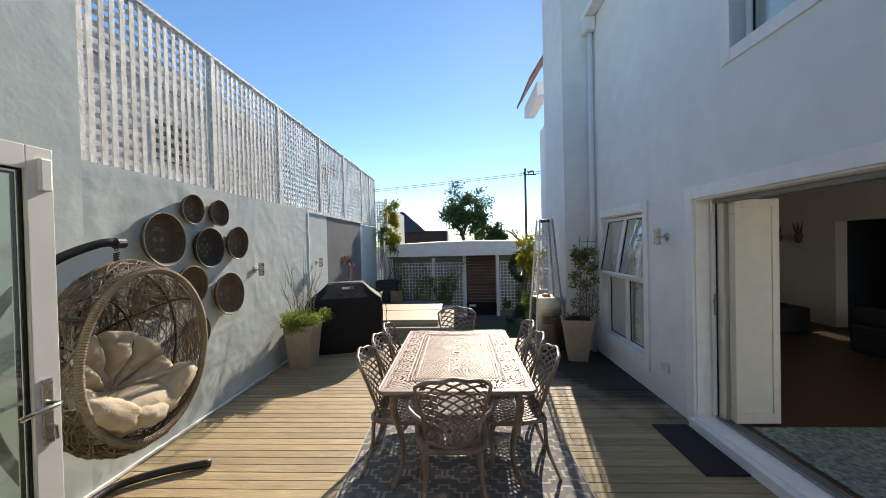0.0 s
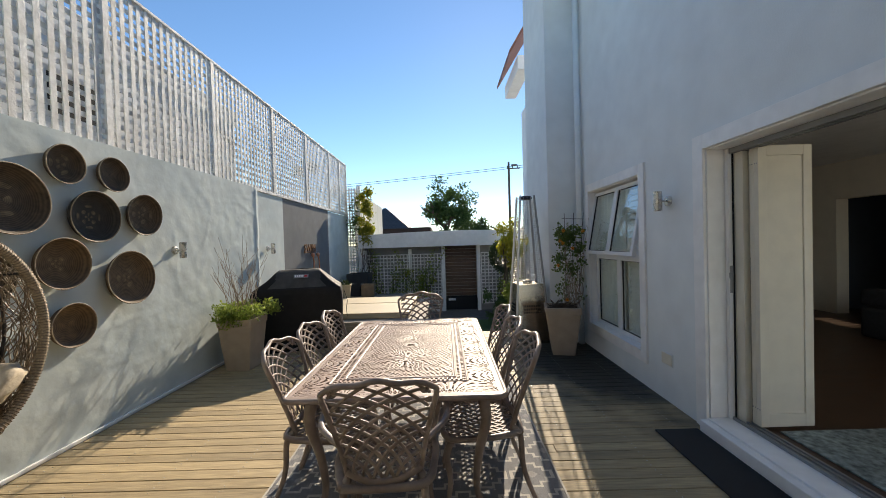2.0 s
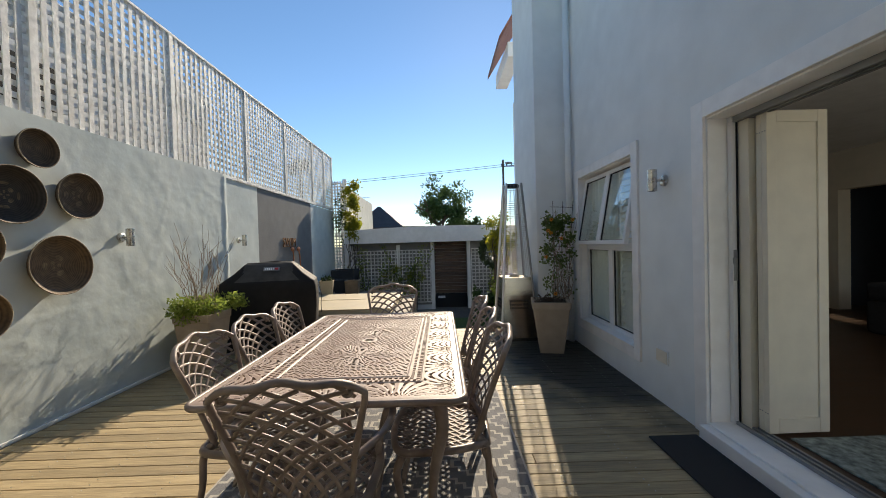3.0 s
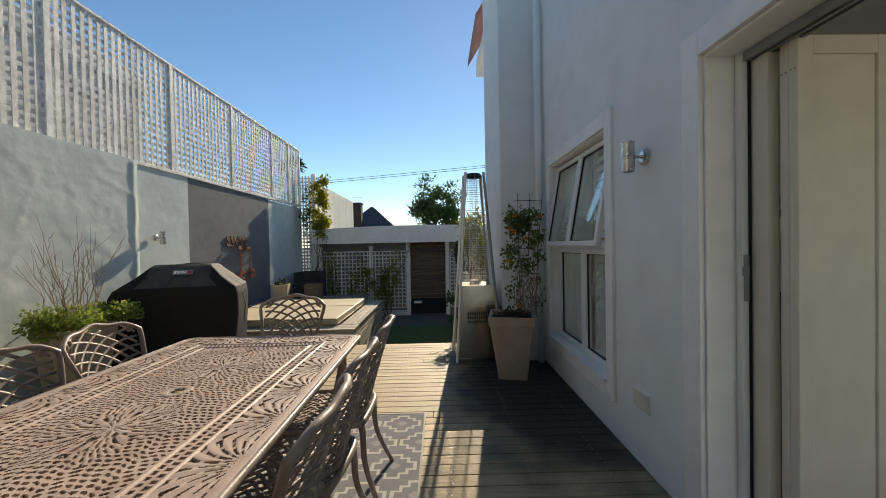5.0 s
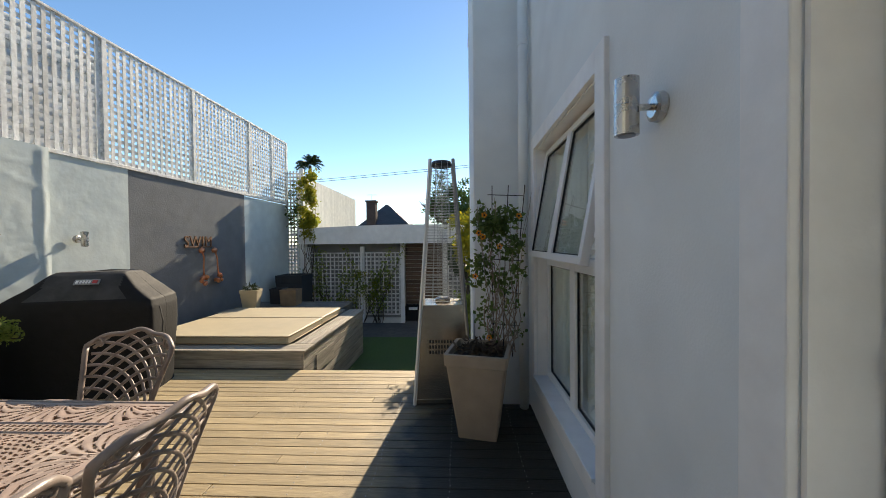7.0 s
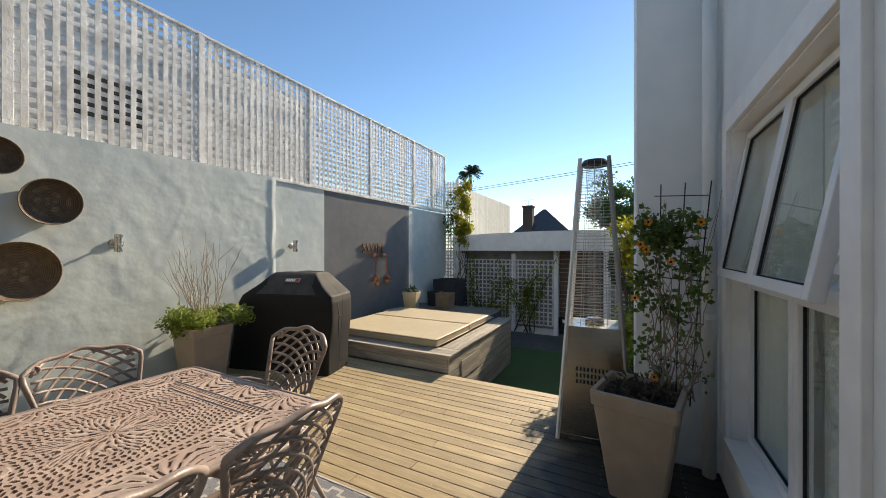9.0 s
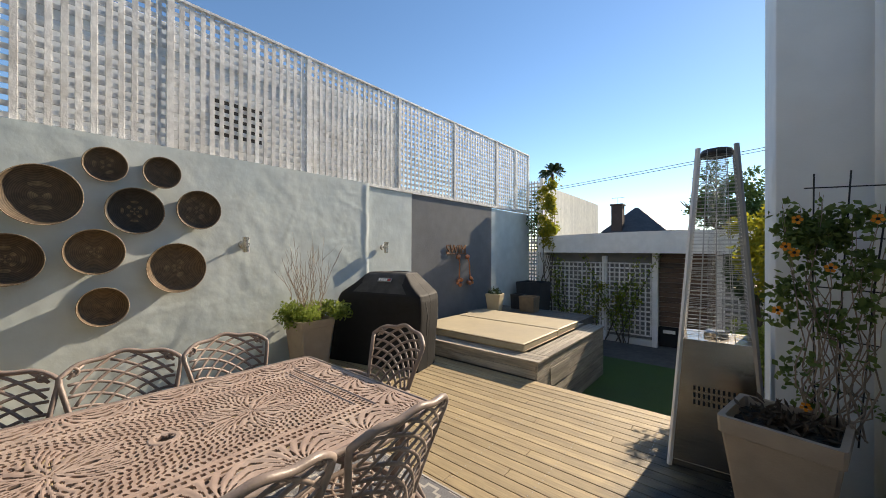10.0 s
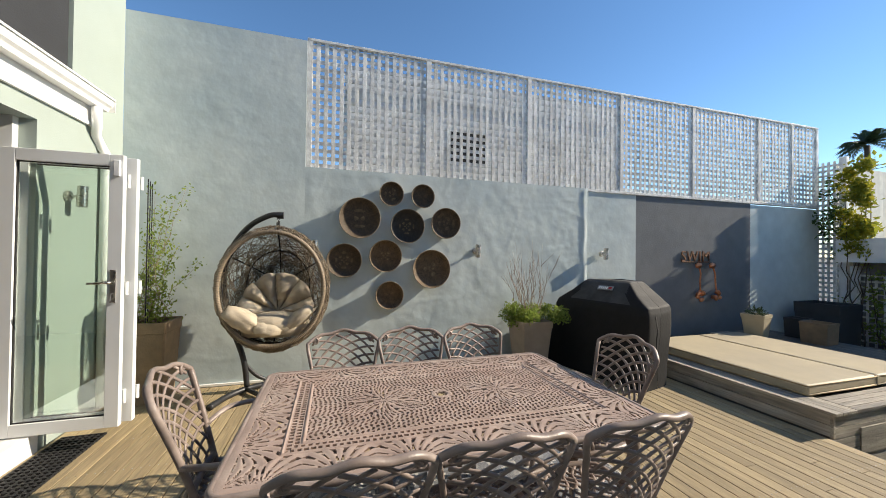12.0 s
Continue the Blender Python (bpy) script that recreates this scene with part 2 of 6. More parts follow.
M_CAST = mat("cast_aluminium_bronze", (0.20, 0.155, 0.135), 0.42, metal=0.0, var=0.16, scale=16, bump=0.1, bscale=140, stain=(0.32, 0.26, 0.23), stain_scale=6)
# paler than the cast metal of the legs, rim and chairs
M_CASTTOP = mat("cast_aluminium_pale", (0.345, 0.255, 0.215), 0.55, metal=0.0, var=0.16, scale=14, bump=0.12, bscale=160, stain=(0.39, 0.305, 0.26), stain_scale=5, spec=0.45)
M_RUG = rug_mat()
M_STEEL = mat("stainless_steel", (0.52, 0.47, 0.41), 0.2, metal=1.0, var=0.08, scale=5, bump=0.05, bscale=300, stretch=(1, 1, 14))
M_CHROME = mat("brushed_nickel", (0.6, 0.57, 0.53), 0.28, metal=1.0, var=0.08, scale=20, bump=0.0)
M_WIRE = mat("steel_wire", (0.5, 0.5, 0.5), 0.3, metal=1.0, var=0.05, bump=0.0)
M_BLACKMETAL = mat("black_metal", (0.02, 0.021, 0.024), 0.45, var=0.25, scale=12, bump=0.1)
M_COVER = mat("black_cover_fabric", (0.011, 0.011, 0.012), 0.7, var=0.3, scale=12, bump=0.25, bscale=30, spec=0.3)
M_COVERTOP = mat("faded_skylit_fabric", (0.06, 0.06, 0.062), 0.75, var=0.3, scale=9, bump=0.25, bscale=30, spec=0.3)
M_VINYL = mat("beige_vinyl", (0.46, 0.39, 0.265), 0.6, var=0.06, scale=7, bump=0.15, bscale=60, stain=(0.41, 0.35, 0.25))
M_PIPING = mat("tan_piping", (0.40, 0.30, 0.17), 0.6, var=0.1, scale=12, bump=0.1)
M_POT = mat("taupe_planter", (0.38, 0.31, 0.245), 0.75, var=0.1, scale=8, bump=0.2, bscale=90, stain=(0.33, 0.27, 0.215))
M_POTBROWN = mat("brown_planter", (0.26, 0.185, 0.115), 0.75, var=0.2, scale=8, bump=0.3, bscale=60, stain=(0.19, 0.135, 0.085))
M_POTDARK = mat("dark_planter", (0.035, 0.038, 0.043), 0.7, var=0.2, bump=0.2)
M_SOIL = mat("soil", (0.045, 0.033, 0.024), 0.95, var=0.5, scale=40, bump=1.0, bscale=70)
M_WICKER = mat("brown_wicker", (0.21, 0.165, 0.115), 0.5, var=0.35, scale=25, bump=0.2, bscale=200, stain=(0.12, 0.09, 0.06), stain_scale=6)
M_RIM = mat("wicker_rim", (0.30, 0.235, 0.165), 0.6, var=0.3, scale=80, bump=0.5, bscale=150)
M_CUSHION = mat("beige_cushion", (0.52, 0.44, 0.33), 0.85, var=0.06, scale=6, bump=0.25, bscale=90, stain=(0.43, 0.36, 0.27), stain_scale=4)
M_GLASS = glass_mat("window_glass", (0.95, 0.98, 0.96))
M_DOORGLASS = glass_mat("door_glass", (0.93, 0.97, 0.95))
M_GRASS = mat("grass", (0.065, 0.125, 0.03), 0.9, var=0.5, scale=60, bump=1.0, bscale=300, stain=(0.06, 0.11, 0.035))
M_PAVING = mat("dark_paving", (0.10, 0.10, 0.10), 0.9, var=0.25, scale=10, bump=0.4)
M_BARK = mat("bark", (0.12, 0.09, 0.065), 0.9, var=0.3, scale=20, bump=0.8, bscale=40)
M_TWIG = mat("pale_twig", (0.33, 0.26, 0.20), 0.8, var=0.3, scale=30, bump=0.3)
M_LEAF = leaf_mat("leaf_green", (0.085, 0.135, 0.03), (0.19, 0.27, 0.07))
M_LEAFLIGHT = leaf_mat("leaf_light", (0.17, 0.25, 0.04), (0.38, 0.45, 0.11), 0.5)
M_LEAFYELLOW = leaf_mat("leaf_yellow", (0.42, 0.37, 0.03), (0.24, 0.28, 0.04), 0.5)
M_LEAFDARK = leaf_mat("leaf_dark", (0.025, 0.045, 0.018), (0.06, 0.09, 0.03), 0.2)
M_LEAFMID = leaf_mat("leaf_mid", (0.05, 0.10, 0.025), (0.10, 0.17, 0.045), 0.3)
M_ORANGE = leaf_mat("petal_orange", (0.85, 0.26, 0.02), (0.9, 0.36, 0.03), 0.3)
M_COPPER = mat("copper", (0.72, 0.28, 0.14), 0.35, metal=0.9, var=0.2, scale=20, bump=0.15)
M_RUST = mat("rusted_sign", (0.22, 0.11, 0.06), 0.7, metal=0.2, var=0.3, scale=30, bump=0.3)
M_SLATE = mat("slate_roof", (0.06, 0.06, 0.065), 0.7, var=0.3, scale=6, bump=0.4, bscale=8)
M_TILE = mat("red_roof_tile", (0.30, 0.13, 0.10), 0.8, var=0.25, scale=8, bump=0.3)
# brick colour lowered to hold the shade on the distant chimney
M_BRICK = mat("shaded_brick", (0.085, 0.05, 0.04), 0.85, var=0.3, scale=10, bump=0.5)
M_NEIGH = mat("neighbour_plaster", (0.68, 0.68, 0.66), 0.85, var=0.08, scale=4, bump=0.2, stain=(0.60, 0.60, 0.58))
M_SHED = mat("shaded_shed_plaster", (0.27, 0.27, 0.26), 0.85, var=0.12, scale=5, bump=0.2, stain=(0.21, 0.21, 0.20))
M_BROWNWOOD = mat("brown_timber", (0.12, 0.07, 0.045), 0.6, var=0.3, scale=8, bump=0.3, stretch=(0.7, 9, 9), rand=0.2)
M_ROOM = mat("room_wall", (0.78, 0.72, 0.62), 0.85, var=0.04, bump=0.1)
M_ROOMFLOOR = mat("room_floor", (0.09, 0.05, 0.03), 0.4, var=0.25, scale=6, bump=0.1, stretch=(1, 8, 1))
M_SOFA = mat("dark_upholstery", (0.03, 0.034, 0.042), 0.85, var=0.25, scale=30, bump=0.3)
M_DARK = mat("dark_recess", (0.015, 0.015, 0.016), 0.9, var=0.2)
M_FABRIC = mat("pale_curtain", (0.84, 0.86, 0.83), 0.85, var=0.06, scale=20, bump=0.2)
M_INRUG = mat("teal_rug", (0.24, 0.29, 0.28), 0.95, var=0.55, scale=28, bump=0.6, bscale=120)
M_GALV = mat("galvanised", (0.3, 0.31, 0.32), 0.5, metal=0.6, var=0.1, bump=0.1)
M_HALL = mat("dim_hall_wall", (0.05, 0.065, 0.09), 0.85, var=0.1, bump=0.1)
# cream, warmed further to carry the indoor light on the door panels
M_CREAM = mat("warmed_cream_paint", (0.72, 0.68, 0.58), 0.5, var=0.05, scale=8, bump=0.08, bscale=90)
M_BOARD = mat("cream_board_paint", (0.62, 0.60, 0.52), 0.7, var=0.1, scale=8, bump=0.2, bscale=50, rand=0.06)
M_DARKWALL = mat("dark_wall_render", (0.03, 0.032, 0.036), 0.85, var=0.15, scale=4, bump=0.2)


# ---- mesh tools ----
class Geo:
    def __init__(self):
        self.v, self.f = [], []

    def add(self, verts, faces):
        o = len(self.v)
        self.v.extend(verts)
        self.f.extend([tuple(i + o for i in f) for f in faces])
        return self

    def box(self, x0, x1, y0, y1, z0, z1, b=0.0):
        if b <= 0:
            v = [(x, y, z) for x in (x0, x1) for y in (y0, y1) for z in (z0, z1)]
            return self.add(v, [(0, 1, 3, 2), (4, 6, 7, 5), (0, 4, 5, 1), (2, 3, 7, 6), (0, 2, 6, 4), (1, 5, 7, 3)])
        bm = bmesh.new()
        bmesh.ops.create_cube(bm, size=1)
        for p in bm.verts:
            p.co = Vector(((x0 + x1) / 2 + p.co.x * (x1 - x0), (y0 + y1) / 2 + p.co.y * (y1 - y0), (z0 + z1) / 2 + p.co.z * (z1 - z0)))
        bmesh.ops.bevel(bm, geom=bm.edges[:], offset=b, segments=2, affect='EDGES', profile=0.5)
        bm.verts.index_update()
        self.add([tuple(p.co) for p in bm.verts], [tuple(p.index for p in f.verts) for f in bm.faces])
        bm.free()
        return self

    def tube(self, pts, r, n=6, flat=1.0, up=None, cap=True):
        """A swept tube; r is one radius or one for each point; flat squashes it along its second axis."""
        pts = [Vector(p) for p in pts]
        rs = r if isinstance(r, (list, tuple)) else [r] * len(pts)
        ref = Vector(up) if up else None
        verts = []
        last = None
        for i, p in enumerate(pts):
            t = (pts[min(i + 1, len(pts) - 1)] - pts[max(i - 1, 0)]).normalized()
            if ref is not None:
                a = t.cross(ref)
            elif last is None:
                a = t.cross(Vector((0, 0, 1)) if abs(t.z) < 0.9 else Vector((1, 0, 0)))
            else:
                a = last - t * last.dot(t)
            if a.length < 1e-6:
                a = t.orthogonal()
            a.normalize()
            last = a
            c = t.cross(a)
            for k in range(n):
                w = 2 * math.pi * k / n + math.pi / n
                verts.append(tuple(p + a * (rs[i] * math.cos(w)) + c * (rs[i] * flat * math.sin(w))))
        faces = [(i * n + k, i * n + (k + 1) % n, (i + 1) * n + (k + 1) % n, (i + 1) * n + k) for i in range(len(pts) - 1) for k in range(n)]
        if cap:
            faces += [tuple(range(n - 1, -1, -1)), tuple((len(pts) - 1) * n + k for k in range(n))]
        return self.add(verts, faces)

    def lathe(self, prof, n=24, axis='z', at=(0, 0, 0), cap=True):
        """prof: (radius, height) pairs."""
        verts = []
        for r, h in prof:
            for k in range(n):
                w = 2 * math.pi * k / n
                p = (r * math.cos(w), r * math.sin(w), h)
                if axis == 'x':
                    p = (p[2], p[0], p[1])
                elif axis == 'y':
                    p = (p[0], p[2], p[1])
                verts.append(tuple(p[j] + at[j] for j in range(3)))
        m = len(prof)
        faces = [(i * n + k, i * n + (k + 1) % n, (i + 1) * n + (k + 1) % n, (i + 1) * n + k) for i in range(m - 1) for k in range(n)]
        if cap:
            faces += [tuple(range(n - 1, -1, -1)), tuple((m - 1) * n + k for k in range(n))]
        return self.add(verts, faces)

    def surf(self, fn, nu, nv):
        """A sheet of nu by nv cells from fn(u, v), u and v from 0 to 1."""
        verts = [tuple(fn(i / nu, j / nv)) for j in range(nv + 1) for i in range(nu + 1)]
        return self.add(verts, [(j * (nu + 1) + i, j * (nu + 1) + i + 1, (j + 1) * (nu + 1) + i + 1, (j + 1) * (nu + 1) + i) for j in range(nv) for i in range(nu)])

    def blob(self, c, r, n=16, m=10, power=1.0, lump=0.0, seed=0):
        """A puffed pillow shape."""
        def q(a):
            return math.copysign(abs(a) ** power, a)
        def fn(u, v):
            th, ph = 2 * math.pi * u, math.pi * (v - 0.5)
            d = Vector((q(math.cos(th)) * q(math.cos(ph)), q(math.sin(th)) * q(math.cos(ph)), q(math.sin(ph))))
            k = 1 + lump * noise.noise(d * 2.2 + Vector((seed * 7.3, seed, 0)))
            return (c[0] + r[0] * d.x * k, c[1] + r[1] * d.y * k, c[2] + r[2] * d.z * k)
        return self.surf(fn, n, m)

    def turn(self, m):
        self.v = [tuple(m @ Vector(p)) for p in self.v]
        return self

    def mesh(self, name, material, smooth=False):
        me = bpy.data.meshes.new(name)
        me.from_pydata([tuple(p) for p in self.v], [], self.f)
        me.materials.append(material)
        if smooth:
            me.polygons.foreach_set("use_smooth", [True] * len(me.polygons))
        me.update()
        return me


def clean(me):
    bm = bmesh.new()
    bm.from_mesh(me)
    bmesh.ops.recalc_face_normals(bm, faces=bm.faces[:])
    bm.to_mesh(me)
    bm.free()


def part(name, geo, material, parent=None, label="", smooth=False, loc=(0, 0, 0), rz=0.0):
    me = geo.mesh(name, material, smooth)
    if len(me.polygons) < 20000:
        clean(me)
    ob = new(name, me)
    ob.parent = parent
    ob.matrix_basis = pose(*loc, 0, 0, rz)
    if label:
        tagged(ob, label)
    return ob


def piece(name, me, parent, loc=(0, 0, 0), rot=(0, 0, 0)):
    ob = new(name, me)
    ob.parent = parent
    ob.matrix_basis = pose(*loc, *rot)
    return ob


def thing(name, loc, rz, label, category, group="", kind=""):
    ob = new(name)
    ob.empty_display_size = 0.1
    ob.matrix_basis = pose(*loc, 0, 0, rz)
    return tagged(ob, label, category, group, kind)


def leaves(points, size, seed, up=0.3, ratio=0.55, spread=0.5):
    """Many small folded leaves at the given points."""
    rng = np.random.RandomState(seed)
    P = np.asarray(points, float)
    n = len(P)
    d = rng.normal(size=(n, 3)); d[:, 2] += up; d /= np.linalg.norm(d, axis=1)[:, None]
    s = rng.normal(size=(n, 3)); s -= d * (s * d).sum(1)[:, None]; s /= np.linalg.norm(s, axis=1)[:, None]
    nn = np.cross(d, s)
    L = size * (1 + spread * (rng.rand(n) - 0.5) * 2)
    W = L * ratio * 0.5
    a = P; c = P + d * L[:, None]
    mid = P + d * (0.5 * L)[:, None] - nn * (0.15 * L)[:, None]
    b = mid + s * W[:, None] + nn * (0.22 * L)[:, None]; e = mid - s * W[:, None] + nn * (0.22 * L)[:, None]
    V = np.stack([a, b, c, e, mid], 1).reshape(-1, 3)
    g = Geo()
    g.v = [tuple(p) for p in V]
    g.f = [f for i in range(n) for f in ((5 * i, 5 * i + 1, 5 * i + 2, 5 * i + 4), (5 * i, 5 * i + 4, 5 * i + 2, 5 * i + 3))]
    return g


def wall_cells(x0, x1, ys, zs, holes):
    """A wall in the y-z plane cut into cells, with the cells in holes left out."""
    g = Geo()
    for a, b in zip(ys[:-1], ys[1:]):
        for c, d in zip(zs[:-1], zs[1:]):
            if any(h[0] <= (a + b) / 2 <= h[1] and h[2] <= (c + d) / 2 <= h[3] for h in holes):
                continue
            g.box(x0, x1, a, b, c, d)
    return g

# ---- structure: ground, deck base, walls ----
LW, RW = -2.4, 2.465
GROUND = -0.62
g = Geo().box(-400, 400, -400, 600, GROUND - 0.3, GROUND)
ground = tagged(part("ground", g, M_PAVING), kind="structure")
g = Geo().box(-0.2, 6, 6.72, 10.3, GROUND, GROUND + 0.02)
tagged(part("lawn", g, M_GRASS), "short green lawn below the deck", "lawn", kind="stuff")
g = Geo().box(LW + 0.02, RW, 0.87, 6.66, GROUND, -0.026)
floor = tagged(part("floor", g, M_UNDER), kind="structure")


def rough_wall(name, y0, y1, z0, z1, x, rough, material, thick=0.28):
    """A plastered wall whose face towards the deck is hand-trowelled and uneven."""
    nu, nv = max(2, int((y1 - y0) / 0.027)), max(2, int((z1 - z0) / 0.027))
    def fn(u, v):
        y, z = y0 + (y1 - y0) * u, z0 + (z1 - z0) * v
        p = Vector((y, z, 0))
        d = 0.4 * noise.noise(p * 1.3) + 0.3 * noise.noise(p * 3.1 + Vector((5, 2, 0))) + 0.22 * noise.noise(p * 8 + Vector((1, 9, 0))) + 0.10 * noise.noise(p * 15 + Vector((7, 1, 0)))
        # trowel ridges
        for k, (sy, sz, h) in enumerate(((1.1, 3.6, 0.5), (3.4, 1.5, 0.35), (2.2, 6.0, 0.3))):
            d += h * max(0.0, 0.07 - abs(noise.noise(Vector((y * sy + 3 * k, z * sz, 3.0 + k))))) / 0.07 * max(0.0, noise.noise(Vector((y * 0.9, z * 0.9, 9.0 + k))) + 0.15)
        d += 1.6 * math.exp(-((y - 6.36 - 0.03 * noise.noise(Vector((z * 3, 0, 0)))) / 0.035) ** 2) * max(0.2, 0.6 + noise.noise(Vector((0, z * 2.0, 4))))
        e = min(1, min(u * (y1 - y0), (1 - u) * (y1 - y0), (1 - v) * (z1 - z0)) / 0.06)
        return (x + rough * d * e, y, z)
    g = Geo().surf(fn, nu, nv)
    n = nu + 1
    g.box(x - thick, x - rough * 1.5 - 0.004, y0, y1, z0, z1)
    # close the rim between face and core
    for j in range(nv):
        for i in (0, nu):
            a, b = g.v[j * n + i], g.v[(j + 1) * n + i]
            g.add([a, b, (x - thick, b[1], b[2]), (x - thick, a[1], a[2])], [(0, 1, 2, 3)])
    for i in range(nu):
        a, b = g.v[nv * n + i], g.v[nv * n + i + 1]
        g.add([a, b, (x - thick, b[1], b[2]), (x - thick, a[1], a[2])], [(0, 1, 2, 3)])
    return tagged(part(name, g, material, smooth=True), kind="structure")


w = rough_wall("wall_west_1", 0.86, 2.57, GROUND, 3.86, LW + 0.010, 0.007, M_PLASTER)
w = rough_wall("wall_west_2", 2.57, 6.42, GROUND, 2.41, LW + 0.010, 0.013, M_PLASTER)
w = rough_wall("wall_west_3", 6.42, 7.33, GROUND, 2.39, LW - 0.015, 0.009, M_PLASTER)
w = rough_wall("wall_west_4", 7.33, 9.84, GROUND, 2.37, LW - 0.02, 0.004, M_GREY)
w = rough_wall("wall_west_5", 9.84, 11.66, GROUND, 2.35, LW - 0.02, 0.003, M_PLASTER)
g = Geo().box(LW + 0.012, LW + 0.034, 0.9, 6.66, 0.0, 0.028, 0.004)
tagged(part("trim", g, M_WHITE), kind="structure")

# house wall with garden door, window and upper window
DOOR = (1.05, 3.54, 0.0, 2.11)
WIN = (4.43, 5.66, 0.33, 2.09)
UPW = (1.75, 3.06, 3.235, 4.5)
g = wall_cells(RW, RW + 0.22, [0.5, DOOR[0], UPW[0], UPW[1], DOOR[1], WIN[0], WIN[1], 5.97], [GROUND, 0.0, WIN[2], WIN[3], DOOR[3], UPW[2], UPW[3], 7.0], [DOOR, WIN, UPW])
tagged(part("wall_east", g, M_HOUSE), kind="structure")
g = Geo().box(2.0, 2.9, 5.97, 7.2, GROUND, 7.6, 0.006)
tagged(part("wall_chimney_breast", g, M_HOUSE), kind="structure")
g = Geo().box(2.74, 2.95, 7.2, 10.8, GROUND, 5.0)
tagged(part("wall_east_far", g, M_HOUSE), kind="structure")


def surround(name, y0, y1, z0, z1, wdt, proud, sides, sill=None):
    """A raised plaster band round an opening of the house wall."""
    g = Geo()
    if 'l' in sides:
        g.box(RW - proud, RW + 0.002, y1, y1 + wdt, z0 - (wdt if 'b' in sides else 0), z1 + wdt, 0.004)
    if 'r' in sides:
        g.box(RW - proud, RW + 0.002, y0 - wdt, y0, z0 - (wdt if 'b' in sides else 0), z1 + wdt, 0.004)
    if 't' in sides:
        g.box(RW - proud, RW + 0.002, y0, y1, z1, z1 + wdt, 0.004)
    if 'b' in sides:
        g.box(RW - proud, RW + 0.002, y0, y1, z0 - wdt, z0, 0.004)
    return tagged(part(name, g, M_WHITE), kind="structure")


surround("trim_door", *DOOR, 0.11, 0.022, 'ltr')
surround("trim_window", *WIN, 0.10, 0.022, 'lrtb')
surround("trim_upper_window", *UPW, 0.10, 0.022, 'lrtb')
# white linings of the openings
g = Geo()
g.box(RW + 0.003, RW + 0.215, DOOR[1] - 0.012, DOOR[1] - 0.001, 0.1, DOOR[3] - 0.001)
g.box(RW + 0.003, RW + 0.215, DOOR[0] + 0.001, DOOR[0] + 0.012, 0.1, DOOR[3] - 0.001)
g.box(RW + 0.003, RW + 0.215, DOOR[0] + 0.012, DOOR[1] - 0.012, DOOR[3] - 0.012, DOOR[3] - 0.001)
tagged(part("trim_door_lining", g, M_WHITE), kind="structure")
g = Geo()
g.box(RW - 0.075, RW + 0.28, DOOR[0] + 0.001, DOOR[1] - 0.001, -0.024, 0.085, 0.006)
g.box(RW - 0.02, RW + 0.20, DOOR[0] + 0.002, DOOR[1] - 0.013, 0.085, 0.10, 0.003)
tagged(part("door_sill", g, M_WHITE), kind="structure")
g = Geo()
for a in (0.0, 0.035, 0.07):
    g.box(RW + 0.14 + a, RW + 0.155 + a, DOOR[0] + 0.02, DOOR[1] - 0.02, 0.10, 0.122)
    g.box(RW + 0.14 + a, RW + 0.155 + a, DOOR[0] + 0.02, DOOR[1] - 0.02, DOOR[3] - 0.05, DOOR[3] - 0.013)
tagged(part("door_track", g, M_GALV), kind="structure")
g = Geo()
g.box(RW + 0.003, RW + 0.12, WIN[0] + 0.001, WIN[0] + 0.01, WIN[2], WIN[3])
g.box(RW + 0.003, RW + 0.12, WIN[1] - 0.01, WIN[1] - 0.001, WIN[2], WIN[3])
g.box(RW + 0.003, RW + 0.12, WIN[0] + 0.01, WIN[1] - 0.01, WIN[3] - 0.01, WIN[3] - 0.001)
tagged(part("trim_window_lining", g, M_WHITE), kind="structure")
g = Geo().box(RW - 0.035, RW + 0.12, WIN[0] + 0.012, WIN[1] - 0.012, WIN[2] + 0.001, WIN[2] + 0.02, 0.004)
tagged(part("window_sill", g, M_WHITE), kind="structure")

# rear house front at the start of the walk
YB = 0.86
RO = (-1.32, 1.75, 0.14, 2.36)
g = Geo()
g.box(LW + 0.012, RO[0], YB - 0.24, YB, GROUND, 2.62)
g.box(RO[1], RW - 0.001, YB - 0.24, YB, GROUND, 2.62)
g.box(RO[0], RO[1], YB - 0.24, YB, RO[3], 2.62)
g.box(LW + 0.012, -1.66, YB - 0.24, YB - 0.001, 2.62, 4.6)
tagged(part("wall_south", g, M_BACK), kind="structure")
g = Geo().box(-1.655, RW - 0.002, 0.3, YB - 0.03, 2.705, 4.6)
tagged(part("wall_south_upper", g, M_DARKWALL), kind="structure")
g = Geo().box(-3.2, RW, -3.6, YB - 0.245, GROUND, 0.13)
tagged(part("floor_rear_room", g, M_ROOMFLOOR), kind="structure")
g = Geo().box(RO[0], RO[1], YB - 0.24, YB + 0.05, -0.02, 0.14, 0.005)
tagged(part("door_step", g, M_WHITE), kind="structure")
g = Geo()
g.box(-3.2, -3.0, -3.6, 0.62, 0.13, 2.6)
g.box(RW, RW + 0.2, -3.6, 0.5, 0.13, 2.6)
g.box(-3.2, RW + 0.2, -3.8, -3.6, 0.13, 2.6)
tagged(part("wall_rear_room", g, M_ROOM), kind="structure")
g = Geo().box(-3.2, RW + 0.2, -3.8, 0.6, 2.6, 2.74)
tagged(part("ceiling_rear_room", g, M_WHITE), kind="structure")
g = Geo()
g.box(-1.66, RW - 0.001, YB - 0.3, YB - 0.002, 2.622, 2.70)
